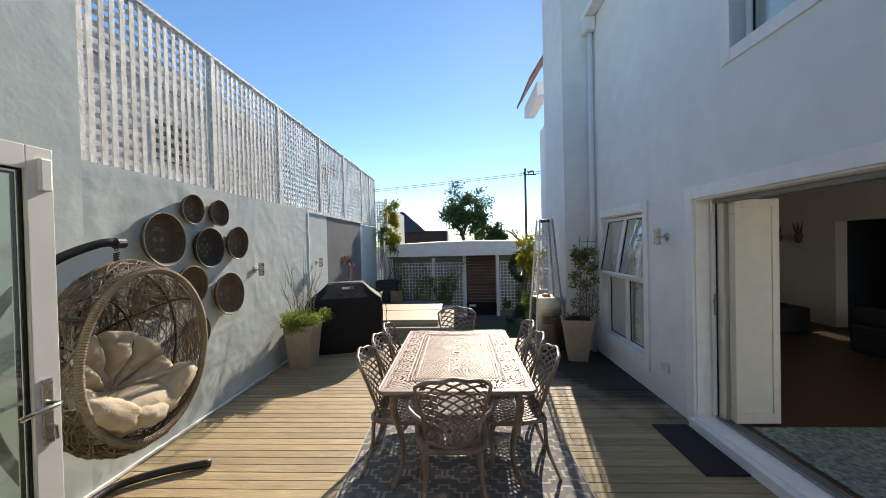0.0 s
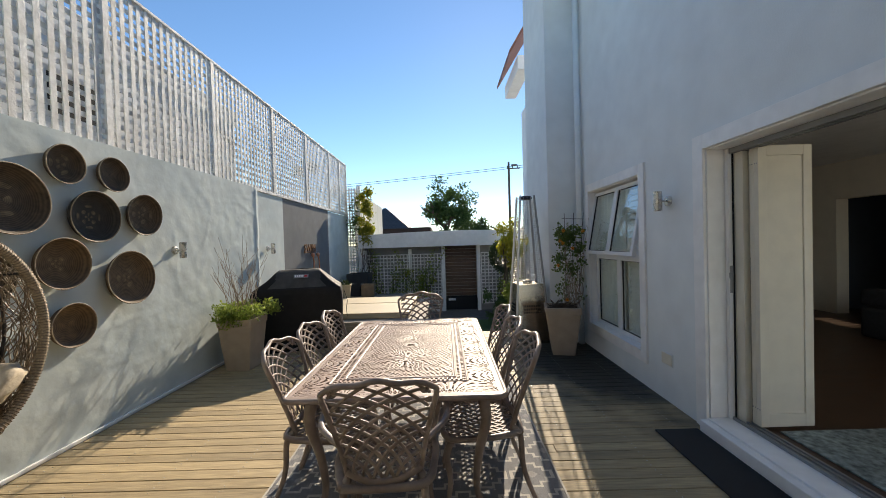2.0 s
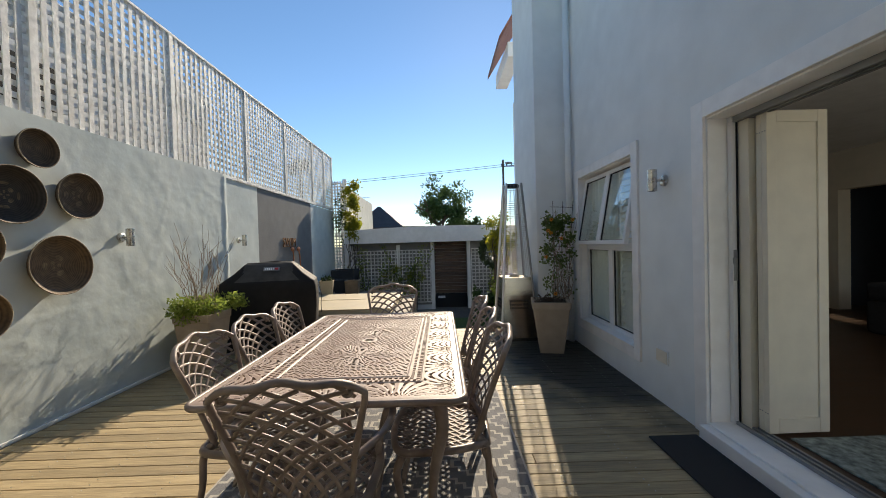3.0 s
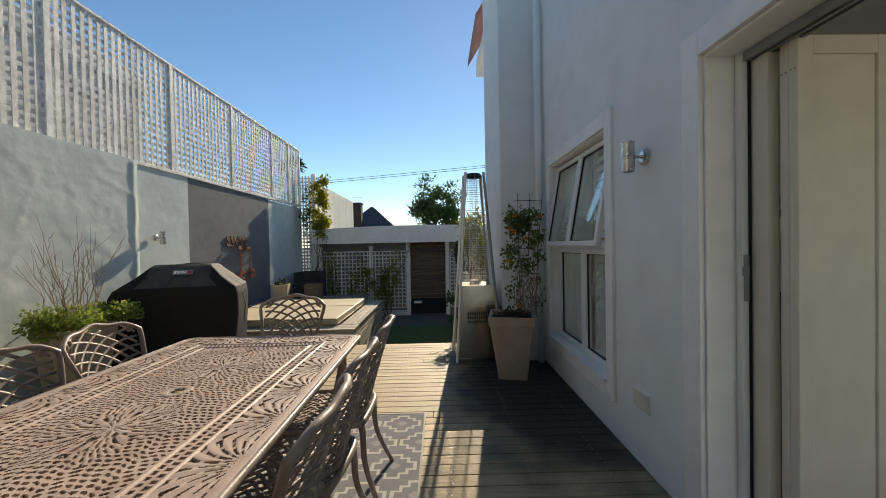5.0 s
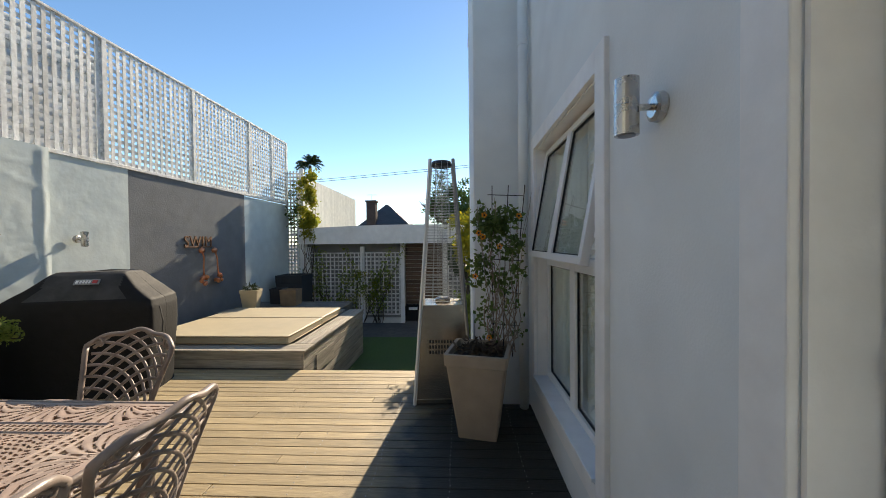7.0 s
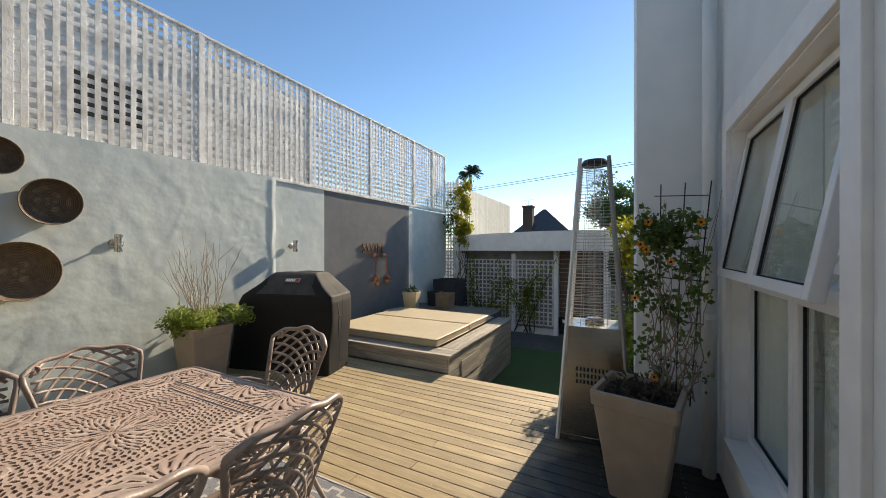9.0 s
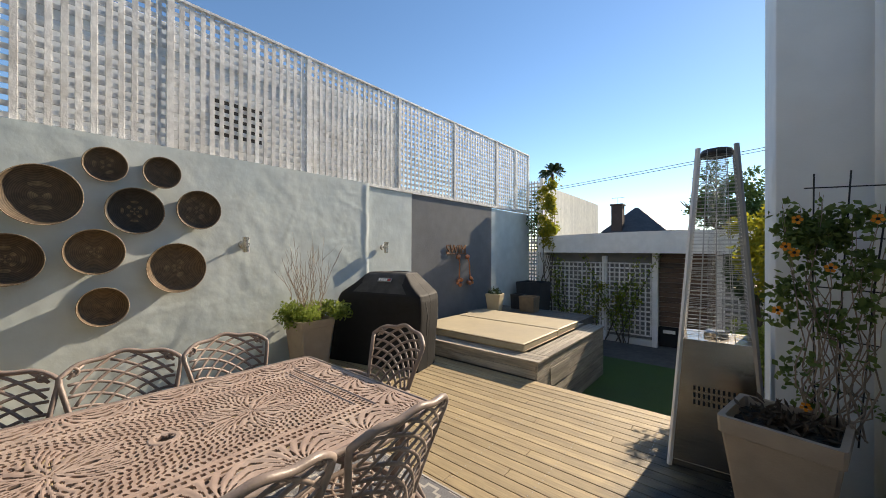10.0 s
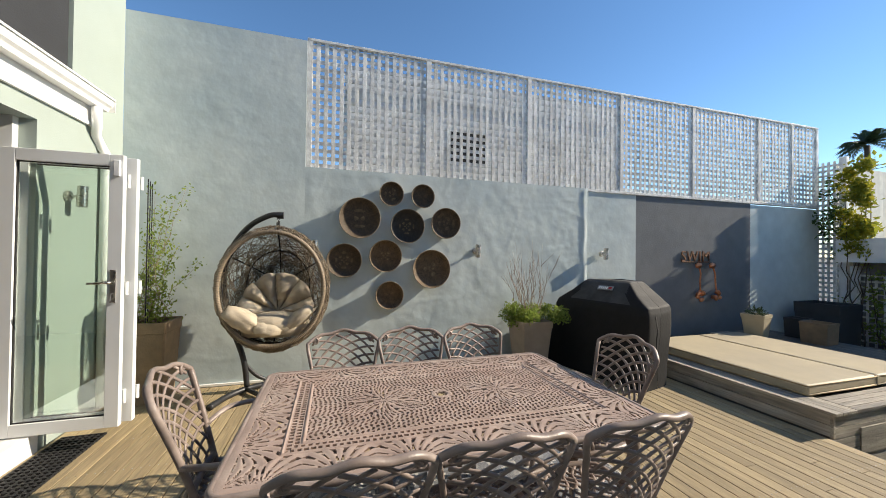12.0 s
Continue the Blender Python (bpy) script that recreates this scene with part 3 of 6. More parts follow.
g.box(-1.9, RW - 0.002, YB, YB + 0.025, 2.5, 2.66, 0.003)
tagged(part("fascia", g, M_WHITE), kind="structure")

# living room seen through the garden door
g = Geo().box(RW + 0.225, 9.4, 0.4, 9.2, -0.2, 0.10)
tagged(part("floor_living_room", g, M_ROOMFLOOR), kind="structure")
g = Geo()
g.box(7.0, 7.2, 0.4, 5.3, 0.1, 2.6)
g.box(7.0, 7.2, 6.8, 9.2, 0.1, 2.6)
g.box(7.0, 7.2, 5.3, 6.8, 2.0, 2.6)
# the gap left in this wall is out of view, added to let light in
g.box(RW + 0.225, 3.0, 0.25, 0.4, 0.1, 2.6)
g.box(6.2, 8.0, 0.25, 0.4, 0.1, 2.6)
g.box(3.0, 6.2, 0.25, 0.4, 0.1, 0.5)
g.box(3.0, 6.2, 0.25, 0.4, 2.3, 2.6)
# far wall with a shuttered window that lets a little sun in
g.box(2.95, 6.43, 9.0, 9.2, 0.1, 2.6)
g.box(6.98, 7.0, 9.0, 9.2, 0.1, 2.6)
g.box(6.43, 6.98, 9.0, 9.2, 0.1, 1.5)
g.box(6.43, 6.98, 9.0, 9.2, 1.95, 2.6)
g.box(2.76, 2.95, 7.2, 9.2, 0.1, 2.6)
tagged(part("wall_living_room", g, M_ROOM), kind="structure")
# unlit hall past the doorway; its dimness is put into the wall colour
g = Geo()
g.box(9.2, 9.3, 4.9, 7.2, 0.1, 2.6)
g.box(7.2, 9.2, 4.9, 5.0, 0.1, 2.6)
g.box(7.2, 9.2, 7.1, 7.2, 0.1, 2.6)
tagged(part("wall_hall", g, M_HALL), kind="structure")
g = Geo().box(RW + 0.225, 9.4, 0.25, 9.2, 2.6, 2.75)
tagged(part("ceiling_living_room", g, M_WHITE), kind="structure")

# roof edge and gutter of the house
roof = thing("roof_gable", (0, 0, 0), 0, "red tiled gable roof edge with white eaves above the house wall", "roof", kind="structure")
g = Geo()
v = [(2.10, 9.0, 5.70), (3.2, 9.0, 7.5), (3.2, 10.9, 7.5), (2.10, 10.9, 5.70)]
g.add(v + [(x, y, z + 0.09) for x, y, z in v], [(3, 2, 1, 0), (4, 5, 6, 7), (0, 1, 5, 4), (1, 2, 6, 5), (2, 3, 7, 6), (3, 0, 4, 7)])
part("roof_slope", g, M_TILE, roof)
g = Geo().box(2.3, 2.6, 9.1, 10.8, 5.4, 5.72, 0.01)
part("eaves_box", g, M_WHITE, roof)

# neighbouring building behind the lattice
nb = thing("neighbour_house", (-3.8, 3.06, GROUND), 0, "pale plastered neighbouring building behind the lattice screen", "building")
g = Geo().box(-3.0, 0, 0, 5.2, 0, 4.62)
part("wall", g, M_NEIGH, nb)
g = Geo().box(-3.05, 0.06, -0.03, 5.25, 4.62, 4.92, 0.01)
part("fascia", g, M_NEIGH, nb)
# no hole is cut: a dark block gives the shade inside the vent
g = Geo().box(-0.03, 0.02, 1.72, 2.4, 3.62, 4.17)
part("vent", g, M_DARK, nb, "ventilation opening drawn as a dark block")

# ---- lattice screen on the west wall ----
def slat_mesh(name, w, d, h, material):
    return Geo().box(-d / 2, d / 2, -w / 2, w / 2, 0, h, 0.0015).mesh(name, material)


lat = thing("lattice_screen", (LW - 0.04, 0, 2.40), 0, "weathered white wooden lattice screen on top of the plastered wall", "lattice screen")
P_LAT, H_LAT = 0.0865, 1.48
posts = [2.60, 4.02, 5.47, 7.06, 8.52, 10.06, 10.95, 11.64]
me_v = slat_mesh("slat", 0.044, 0.009, H_LAT, M_WORN)
me_post = slat_mesh("post", 0.06, 0.055, H_LAT + 0.02, M_WORN)
rl = random.Random(3)
for a, b in zip(posts[:-1], posts[1:]):
    n = round((b - a - 0.05) / P_LAT)
    step = (b - a) / n
    for i in range(1, n):
        piece("slat", me_v, lat, (0.012 + rl.uniform(-0.001, 0.001), a + i * step + rl.uniform(-0.003, 0.003), 0.0), (rl.uniform(-0.25, 0.25), 0, 0))
    me_h = Geo().box(-0.0045, 0.0045, 0, b - a - 0.05, -0.022, 0.022, 0.0015).mesh("slat", M_WORN)
    for k in range(17):
        piece("slat", me_h, lat, (0.002, a + 0.025, 0.045 + k * P_LAT), (rl.uniform(-0.1, 0.1), 0, 0))
for y in posts:
    piece("post", me_post, lat, (0.0, y, 0.0), (0, 0, 0))
part("top_rail", Geo().box(-0.03, 0.03, posts[0] - 0.03, posts[-1] + 0.03, H_LAT, H_LAT + 0.03, 0.004), M_WORN, lat)
part("bottom_rail", Geo().box(-0.03, 0.045, posts[0] - 0.03, posts[-1] + 0.03, -0.03, 0.012, 0.004), M_WORN, lat)


# ---- woven baskets on the wall ----
def basket(y, z, r, depth, seed, col, col2, label):
    t = thing("wall_basket", (LW + 0.014, y, z), 0, label, "basket", "baskets on the wall")
    t.rotation_euler = (0, radians((seed * 5) % 7 - 3), radians((seed * 3) % 5 - 2))
    m = woven_mat("woven_reed", col, col2, seed)
    g = Geo()
    prof = [(0.002, 0.012), (r * 0.45, 0.013), (r * 0.72, 0.018), (r * 0.88, depth * 0.45), (r * 0.985, depth), (r, depth), (r, depth - 0.008), (r * 0.9, depth * 0.4), (r * 0.76, 0.006), (0.002, 0.004)]
    g.lathe(prof, 40, 'x')
    part("bowl", g, m, t, smooth=True)
    g = Geo().tube([(depth, r * math.cos(a), r * math.sin(a)) for a in [2 * math.pi * k / 40 for k in range(41)]], 0.0042, 6, cap=False)
    part("rim", g, M_RIM if seed % 2 else M_WICKER, t, smooth=True)


BR, BR2, BK = (0.11, 0.075, 0.045), (0.17, 0.11, 0.06), (0.05, 0.042, 0.034)
TAN = (0.55, 0.40, 0.21)
basket(3.18, 1.84, 0.235, 0.085, 3, BR, TAN, "large dark brown woven basket with tan centre on the wall")
basket(3.55, 2.15, 0.145, 0.065, 1, BR, TAN, "small dark brown woven basket hung on the wall")
basket(3.94, 2.14, 0.145, 0.065, 6, BR, BR2, "small plain brown woven basket hung on the wall")
basket(3.75, 1.765, 0.205, 0.085, 2, BK, TAN, "black-rimmed woven basket hung on the wall")
basket(4.24, 1.82, 0.19, 0.07, 4, BR, (0.4, 0.29, 0.17), "brown woven basket with tan zigzag rings on the wall")
basket(3.01, 1.345, 0.195, 0.075, 8, BR, TAN, "brown woven basket with light petal motifs hung on the wall")
basket(3.49, 1.40, 0.19, 0.085, 5, BR2, TAN, "brown woven basket with a pale rim hung on the wall")
basket(4.06, 1.24, 0.235, 0.08, 7, BR2, TAN, "large brown woven basket with a ringed centre hung on the wall")
basket(3.54, 0.93, 0.165, 0.085, 9, BR2, (0.3, 0.17, 0.08), "small reddish brown deep woven basket hung on the wall")


# ---- up and down wall lamps ----
def wall_lamp(loc, rz, label):
    """Cylinder lamp on a round rose; local +x points away from the wall."""
    t = thing("wall_lamp", loc, rz, label, "wall lamp", "wall lamps")
    part("rose", Geo().lathe([(0.002, 0), (0.042, 0), (0.045, 0.006), (0.042, 0.022), (0.03, 0.027), (0.002, 0.027)], 24, 'x'), M_CHROME, t, smooth=False)
    part("arm", Geo().tube([(0.026, 0, 0), (0.07, 0, 0)], 0.01, 10), M_CHROME, t)
    prof = [(0.024, -0.082), (0.034, -0.082), (0.034, 0.0), (0.0345, 0.002), (0.034, 0.004), (0.034, 0.082), (0.024, 0.082)]
    part("cylinder", Geo().lathe(prof, 24, 'z', (0.1, 0, 0)), M_CHROME, t, smooth=False)
    for z in (-0.0835, 0.0835):
        part("lens", Geo().lathe([(0.002, z - 0.001), (0.024, z - 0.001), (0.024, z + 0.001), (0.002, z + 0.001)], 16, 'z', (0.1, 0, 0)), M_GALV, t)


for y, z in ((2.69, 1.49), (4.67, 1.475), (6.67, 1.46)):
    wall_lamp((LW + 0.004, y, z), 0, "brushed steel up-and-down wall lamp on the plastered wall")
wall_lamp((RW, 3.97, 1.775), 180, "brushed steel up-and-down wall lamp beside the garden door")
wall_lamp((-1.63, YB, 1.86), 90, "brushed steel up-and-down wall lamp on the rear house wall")

# ---- painted socket cover ----
sock = thing("outdoor_socket", (RW, 4.03, 0.38), 0, "pale weatherproof socket box low on the house wall", "socket")
part("box", Geo().box(-0.010, 0, -0.075, 0.075, -0.055, 0.055, 0.003), M_HOUSE, sock)
part("lid", Geo().box(-0.016, -0.010, -0.068, 0.068, -0.048, 0.048, 0.002), M_CREAM, sock)

# ---- downpipe of the house ----
dp = thing("downpipe", (2.40, 5.86, 0), 0, "blue-white rain downpipe in the corner of the house", "downpipe")
part("pipe", Geo().tube([(0, 0, -0.02), (0, 0, 5.0)], 0.038, 14), M_HOUSE, dp, smooth=True)
part("hopper", Geo().box(-0.1, 0.06, -0.1, 0.1, 5.0, 5.22, 0.02), M_HOUSE, dp)
for z in (1.0, 3.0):
    part("bracket", Geo().lathe([(0.038, z - 0.015), (0.044, z - 0.015), (0.044, z + 0.015), (0.038, z + 0.015)], 14, cap=False), M_HOUSE, dp)
gut = thing("roof_gutter", (2.30, 5.55, 5.22), 0, "white roof gutter at the top of the downpipe", "gutter")
part("trough", Geo().box(0, 0.165, -4.5, 0.42, 0, 0.12, 0.015), M_WHITE, gut)

# ---- gutter and swan-neck pipe of the rear house ----
gb = thing("rain_gutter", (0, YB + 0.025, 2.66), 0, "white moulded rain gutter along the rear house front", "gutter")
g = Geo()
prof = [(0.0, 0.0), (0.07, 0.0), (0.085, 0.03), (0.105, 0.05), (0.115, 0.10), (0.125, 0.10), (0.125, 0.115), (0.10, 0.115), (0.09, 0.06), (0.06, 0.02), (0.012, 0.02), (0.012, 0.115), (0.0, 0.115)]
g.add([(x, y, z) for x in (-1.95, 2.45) for y, z in prof], [(i, (i + 1) % 13, 13 + (i + 1) % 13, 13 + i) for i in range(13)])
part("trough", g, M_WHITE, gb)
g = Geo().box(-1.952, -1.948, 0.0, 0.12, 0.0, 0.115)
part("end_cap", g, M_WHITE, gb)
neck = [(-1.83, 0.05, 0.0), (-1.83, 0.05, -0.06), (-1.86, 0.04, -0.14), (-1.92, 0.0, -0.22), (-2.0, -0.005, -0.29), (-2.03, 0.02, -0.36), (-2.03, 0.022, -0.45), (-2.03, 0.022, -2.64)]
part("swan_neck_pipe", Geo().tube(neck, 0.036, 12), M_WHITE, gb, smooth=True)


# ---- glazed doors and windows ----
def framed_pane(parent, y0, y1, z0, z1, fw, depth, x, frame_name="frame", glass=M_GLASS):
    """A frame in the y-z plane with its pane; x is the frame's middle."""
    g = Geo()
    g.box(x - depth / 2, x + depth / 2, y0, y0 + fw, z0, z1, 0.003)
    g.box(x - depth / 2, x + depth / 2, y1 - fw, y1, z0, z1, 0.003)
    g.box(x - depth / 2, x + depth / 2, y0 + fw, y1 - fw, z0, z0 + fw, 0.003)
    g.box(x - depth / 2, x + depth / 2, y0 + fw, y1 - fw, z1 - fw, z1, 0.003)
    f = part(frame_name, g, M_ALU, parent)
    p = part("pane", Geo().box(x - 0.003, x + 0.003, y0 + fw, y1 - fw, z0 + fw, z1 - fw), glass, parent)
    p.visible_shadow = False
    g = Geo()
    for a, b, c, d in ((y0 + fw, y0 + fw + 0.006, z0 + fw, z1 - fw), (y1 - fw - 0.006, y1 - fw, z0 + fw, z1 - fw), (y0 + fw, y1 - fw, z0 + fw, z0 + fw + 0.006), (y0 + fw, y1 - fw, z1 - fw - 0.006, z1 - fw)):
        g.box(x - 0.008, x + 0.008, a, b, c, d)
    part("gasket", g, M_RUBBER, f)
    return f


win = thing("window_1", (RW + 0.10, 0, 0), 0, "white aluminium window with its upper sash propped open", "window", kind="structure")
ym = (WIN[0] + WIN[1]) / 2
framed_pane(win, WIN[0] + 0.012, ym, WIN[2] + 0.022, 1.25, 0.045, 0.05, 0.0)
framed_pane(win, ym, WIN[1] - 0.012, WIN[2] + 0.022, 1.25, 0.045, 0.05, 0.0)
part("transom", Geo().box(-0.03, 0.03, WIN[0] + 0.012, WIN[1] - 0.012, 1.25, 1.29, 0.003), M_ALU, win)
sash = new("sash")
sash.parent = win
sash.matrix_basis = pose(-0.01, 0, 2.06, 0, 10, 0)
tagged(sash, "open top-hung sash")
framed_pane(sash, WIN[0] + 0.05, ym, -0.80, 0.0, 0.042, 0.04, 0.0)
framed_pane(sash, ym, WIN[1] - 0.02, -0.80, 0.0, 0.042, 0.04, 0.0)
# louvred shutter and a pale blind behind the panes
sh = thing("window_shutter", (RW + 0.168, 0, 0), 0, "white louvred plantation shutter inside the window", "shutter")
g = Geo()
for a, b in ((WIN[0] + 0.015, WIN[0] + 0.06), (ym - 0.09, ym - 0.045)):
    g.box(-0.015, 0.015, a, b, WIN[2] + 0.03, WIN[3] - 0.02, 0.002)
part("stile", g, M_WHITE, sh)
me_lv = Geo().box(-0.035, 0.035, WIN[0] + 0.06, ym - 0.09, -0.004, 0.004, 0.002).mesh("louvre", M_WHITE)
for k in range(24):
    piece("louvre", me_lv, sh, (0, 0, WIN[2] + 0.08 + k * 0.068), (0, -55, 0))
bl = thing("window_blind", (RW + 0.15, 0, 0), 0, "pale fabric blind hanging inside the window", "blind")
def fold(u, v):
    y = ym - 0.04 + u * (WIN[1] - ym + 0.02)
    return (0.012 * math.sin(u * 44), y, WIN[2] + 0.025 + v * (WIN[3] - WIN[2] - 0.04))
part("cloth", Geo().surf(fold, 48, 2), M_FABRIC, bl, smooth=True)

upw = thing("window_2", (RW + 0.12, 0, 0), 0, "white framed upper window with a pale curtain", "window", kind="structure")
framed_pane(upw, UPW[0] + 0.01, (UPW[0] + UPW[1]) / 2, UPW[2] + 0.01, UPW[3] - 0.01, 0.05, 0.05, 0.0)
framed_pane(upw, (UPW[0] + UPW[1]) / 2, UPW[1] - 0.01, UPW[2] + 0.01, UPW[3] - 0.01, 0.05, 0.05, 0.0)
def fold2(u, v):
    return (0.09 + 0.02 * math.sin(u * 60), UPW[0] + u * (UPW[1] - UPW[0]), UPW[2] + v * (UPW[3] - UPW[2]))
part("curtain", Geo().surf(fold2, 60, 2), M_FABRIC, upw, smooth=True)

# stacked folding panels at the garden door
def fold_panel(loc, rz, label, w=0.375, h=1.95):
    t = thing("folding_panel", loc, rz, label, "door panel", "folding door panels")
    fw = 0.06
    g = Geo()
    g.box(0, fw, -0.018, 0.018, 0, h, 0.003); g.box(w - fw, w, -0.018, 0.018, 0, h, 0.003)
    g.box(fw, w - fw, -0.018, 0.018, 0, 0.09, 0.003); g.box(fw, w - fw, -0.018, 0.018, h - 0.07, h, 0.003)
    part("frame", g, M_CREAM, t)
    part("infill", Geo().box(fw, w - fw, -0.008, 0.008, 0.09, h - 0.07), M_CREAM, t)
    for z in (0.12, h - 0.12):
        for k in (-1, 1):
            part("hinge_screw", Geo().lathe([(0.001, -0.0015), (0.004, -0.0015), (0.004, 0.0), (0.001, 0.0)], 8, 'x', (0, 0.008 * k, z)), M_GALV, t)


fold_panel((2.668, 3.345, 0.124), 1, "cream painted folding door panel, stacked open")
fold_panel((2.672, 3.386, 0.124), 1, "cream painted folding door panel, stacked open")
dj = thing("door_1", (RW + 0.16, 0, 0), 0, "white aluminium garden door jamb with a steel latch", "door frame", kind="structure")
part("jamb", Geo().box(-0.03, 0.05, DOOR[1] - 0.045, DOOR[1] - 0.013, 0.1, DOOR[3] - 0.012, 0.003), M_ALU, dj)
part("side_panel", Geo().box(0.012, 0.06, 3.418, DOOR[1] - 0.046, 0.1, DOOR[3] - 0.05, 0.003), M_CREAM, dj, "cream painted side panel")
part("seal", Geo().box(-0.002, 0.006, DOOR[1] - 0.052, DOOR[1] - 0.045, 0.1, DOOR[3] - 0.05), M_RUBBER, dj)
part("latch_plate", Geo().box(-0.025, 0.0, DOOR[1] - 0.049, DOOR[1] - 0.045, 1.04, 1.24, 0.001), M_GALV, dj)
part("latch", Geo().box(-0.035, -0.01, DOOR[1] - 0.062, DOOR[1] - 0.049, 1.15, 1.19, 0.003), M_GALV, dj)

# open glazed leaf of the rear door, folded with a second leaf
def glazed_leaf(x, y0, y1, label, handle):
    t = thing("door_leaf", (x, 0, 0), 0, label, "door", "rear door leaves")
    z0, z1, fw = 0.15, 2.13, 0.085
    f = framed_pane(t, y0, y1, z0, z1, fw, 0.045, 0.0, glass=M_DOORGLASS)
    if handle:
        hp = part("handle_plate", Geo().box(0.0225, 0.03, y1 - 0.065, y1 - 0.03, 1.05, 1.29, 0.003), M_CHROME, t)
        part("lever", Geo().tube([(0.03, y1 - 0.047, 1.20), (0.075, y1 - 0.047, 1.20), (0.08, y1 - 0.06, 1.20), (0.08, y1 - 0.17, 1.195)], 0.009, 8), M_CHROME, hp, smooth=True)
        part("lever", Geo().tube([(-0.03, y1 - 0.047, 1.20), (-0.075, y1 - 0.047, 1.20), (-0.08, y1 - 0.06, 1.20), (-0.08, y1 - 0.17, 1.195)], 0.009, 8), M_CHROME, hp, smooth=True)
        part("key", Geo().tube([(0.03, y1 - 0.047, 1.12), (0.055, y1 - 0.047, 1.115), (0.06, y1 - 0.047, 1.07)], 0.006, 6), M_CHROME, hp)
        part("catch", Geo().box(0.0225, 0.04, y1 - 0.055, y1 - 0.015, 1.97, 2.09, 0.006), M_ALU, t)
    for z in (0.35, 1.15, 1.95):
        part("hinge", Geo().tube([(-0.04, y1 + 0.004, z - 0.05), (-0.04, y1 + 0.004, z + 0.05)], 0.012, 10), M_ALU, t)


glazed_leaf(-1.25, 0.72, 1.415, "open white aluminium glass door leaf with a steel lever handle", True)
glazed_leaf(-1.335, 0.74, 1.46, "white aluminium glass door leaf folded behind the first", False)
rf = thing("door_2", (0, 0, 0), 0, "white aluminium frame of the rear glass doors", "door frame", kind="structure")
part("jamb", Geo().box(RO[0] + 0.001, RO[0] + 0.05, YB - 0.2, YB - 0.1, 0.141, RO[3] - 0.001, 0.003), M_ALU, rf)
part("jamb", Geo().box(RO[1] - 0.05, RO[1] - 0.001, YB - 0.2, YB - 0.1, 0.141, RO[3] - 0.001, 0.003), M_ALU, rf)


# ---- hot tub ----
tub = thing("hot_tub_surround", (0, 0, 0), 0, "weathered grey timber surround of a sunken hot tub", "hot tub")
X0, X1, Y0, Y1, ZT = -2.36, 0.13, 6.74, 9.2, 0.20
part("core", Geo().box(X0 + 0.02, X1 - 0.03, Y0 + 0.03, Y1 - 0.01, GROUND, ZT - 0.03), M_SHADEDWOOD, tub)
me_b = Geo().box(0, X1 - X0, 0, 0.022, 0, 0.088, 0.002).mesh("board", M_GREYWOOD)
for k in range(2):
    piece("board", me_b, tub, (X0, Y0 + 0.006, -0.005 + k * 0.094))
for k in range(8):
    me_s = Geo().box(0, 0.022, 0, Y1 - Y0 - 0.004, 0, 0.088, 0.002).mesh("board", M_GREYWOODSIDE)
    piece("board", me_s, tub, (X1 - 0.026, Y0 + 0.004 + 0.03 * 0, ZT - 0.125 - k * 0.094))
for k in range(3):
    me_t = Geo().box(0, X1 - X0 + 0.02, 0, 0.09, 0, 0.024, 0.003).mesh("board", M_GREYWOOD)
    piece("board", me_t, tub, (X0, Y0 - 0.01 + k * 0.095, ZT - 0.025))
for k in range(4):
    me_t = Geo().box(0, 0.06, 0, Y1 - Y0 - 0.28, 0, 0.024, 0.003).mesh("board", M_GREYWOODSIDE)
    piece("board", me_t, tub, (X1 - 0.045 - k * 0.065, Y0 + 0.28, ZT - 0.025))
for k in range(4):
    me_t = Geo().box(0, X1 - X0 - 0.32, 0, 0.09, 0, 0.024, 0.003).mesh("board", M_GREYWOOD)
    piece("board", me_t, tub, (X0, Y1 - 0.38 + k * 0.095, ZT - 0.025))
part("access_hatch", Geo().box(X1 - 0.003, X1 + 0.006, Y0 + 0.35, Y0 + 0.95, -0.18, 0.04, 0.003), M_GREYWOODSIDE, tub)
cov = thing("hot_tub_cover", (-1.0, 7.9, ZT), 0, "beige padded vinyl hot tub cover with a folding seam", "tub cover")
def pad(y0, y1, name):
    g = Geo().box(-0.95, 0.86, y0, y1, 0.002, 0.095, 0.025)
    edge = [(-0.94, y0 + 0.004, 0.092), (0.84, y0 + 0.004, 0.092), (0.857, y0 + 0.02, 0.092), (0.857, y1 - 0.01, 0.092)]
    part("piping", Geo().tube(edge, 0.007, 6), M_PIPING, cov, smooth=True)
    part("lower_hem", Geo().tube([(p[0], p[1], 0.012) for p in edge], 0.008, 6), M_PIPING, cov, smooth=True)
    for i, p in enumerate(g.v):
        x, y, z = p
        if z > 0.05:
            z += 0.016 * math.cos(x / 0.9 * 1.2) + 0.006 * noise.noise(Vector((x * 3, y * 3, 0)))
        g.v[i] = (x, y, z)
    part(name, g, M_VINYL, cov, smooth=False)
pad(-0.95, 0.09, "pad")
pad(0.10, 0.92, "pad")
part("strap", Geo().box(0.856, 0.866, 0.07, 0.12, 0.01, 0.095, 0.002), M_VINYL, cov)
# the shed's shade is put into the platform's wood colour
plat = thing("timber_platform", (0, 0, 0), 0, "timber platform behind the hot tub, coloured dark for shade", "platform")
X0 = -2.36
part("core", Geo().box(X0, -0.32, 9.205, 10.05, GROUND, ZT - 0.03), M_SHADEDWOOD, plat)
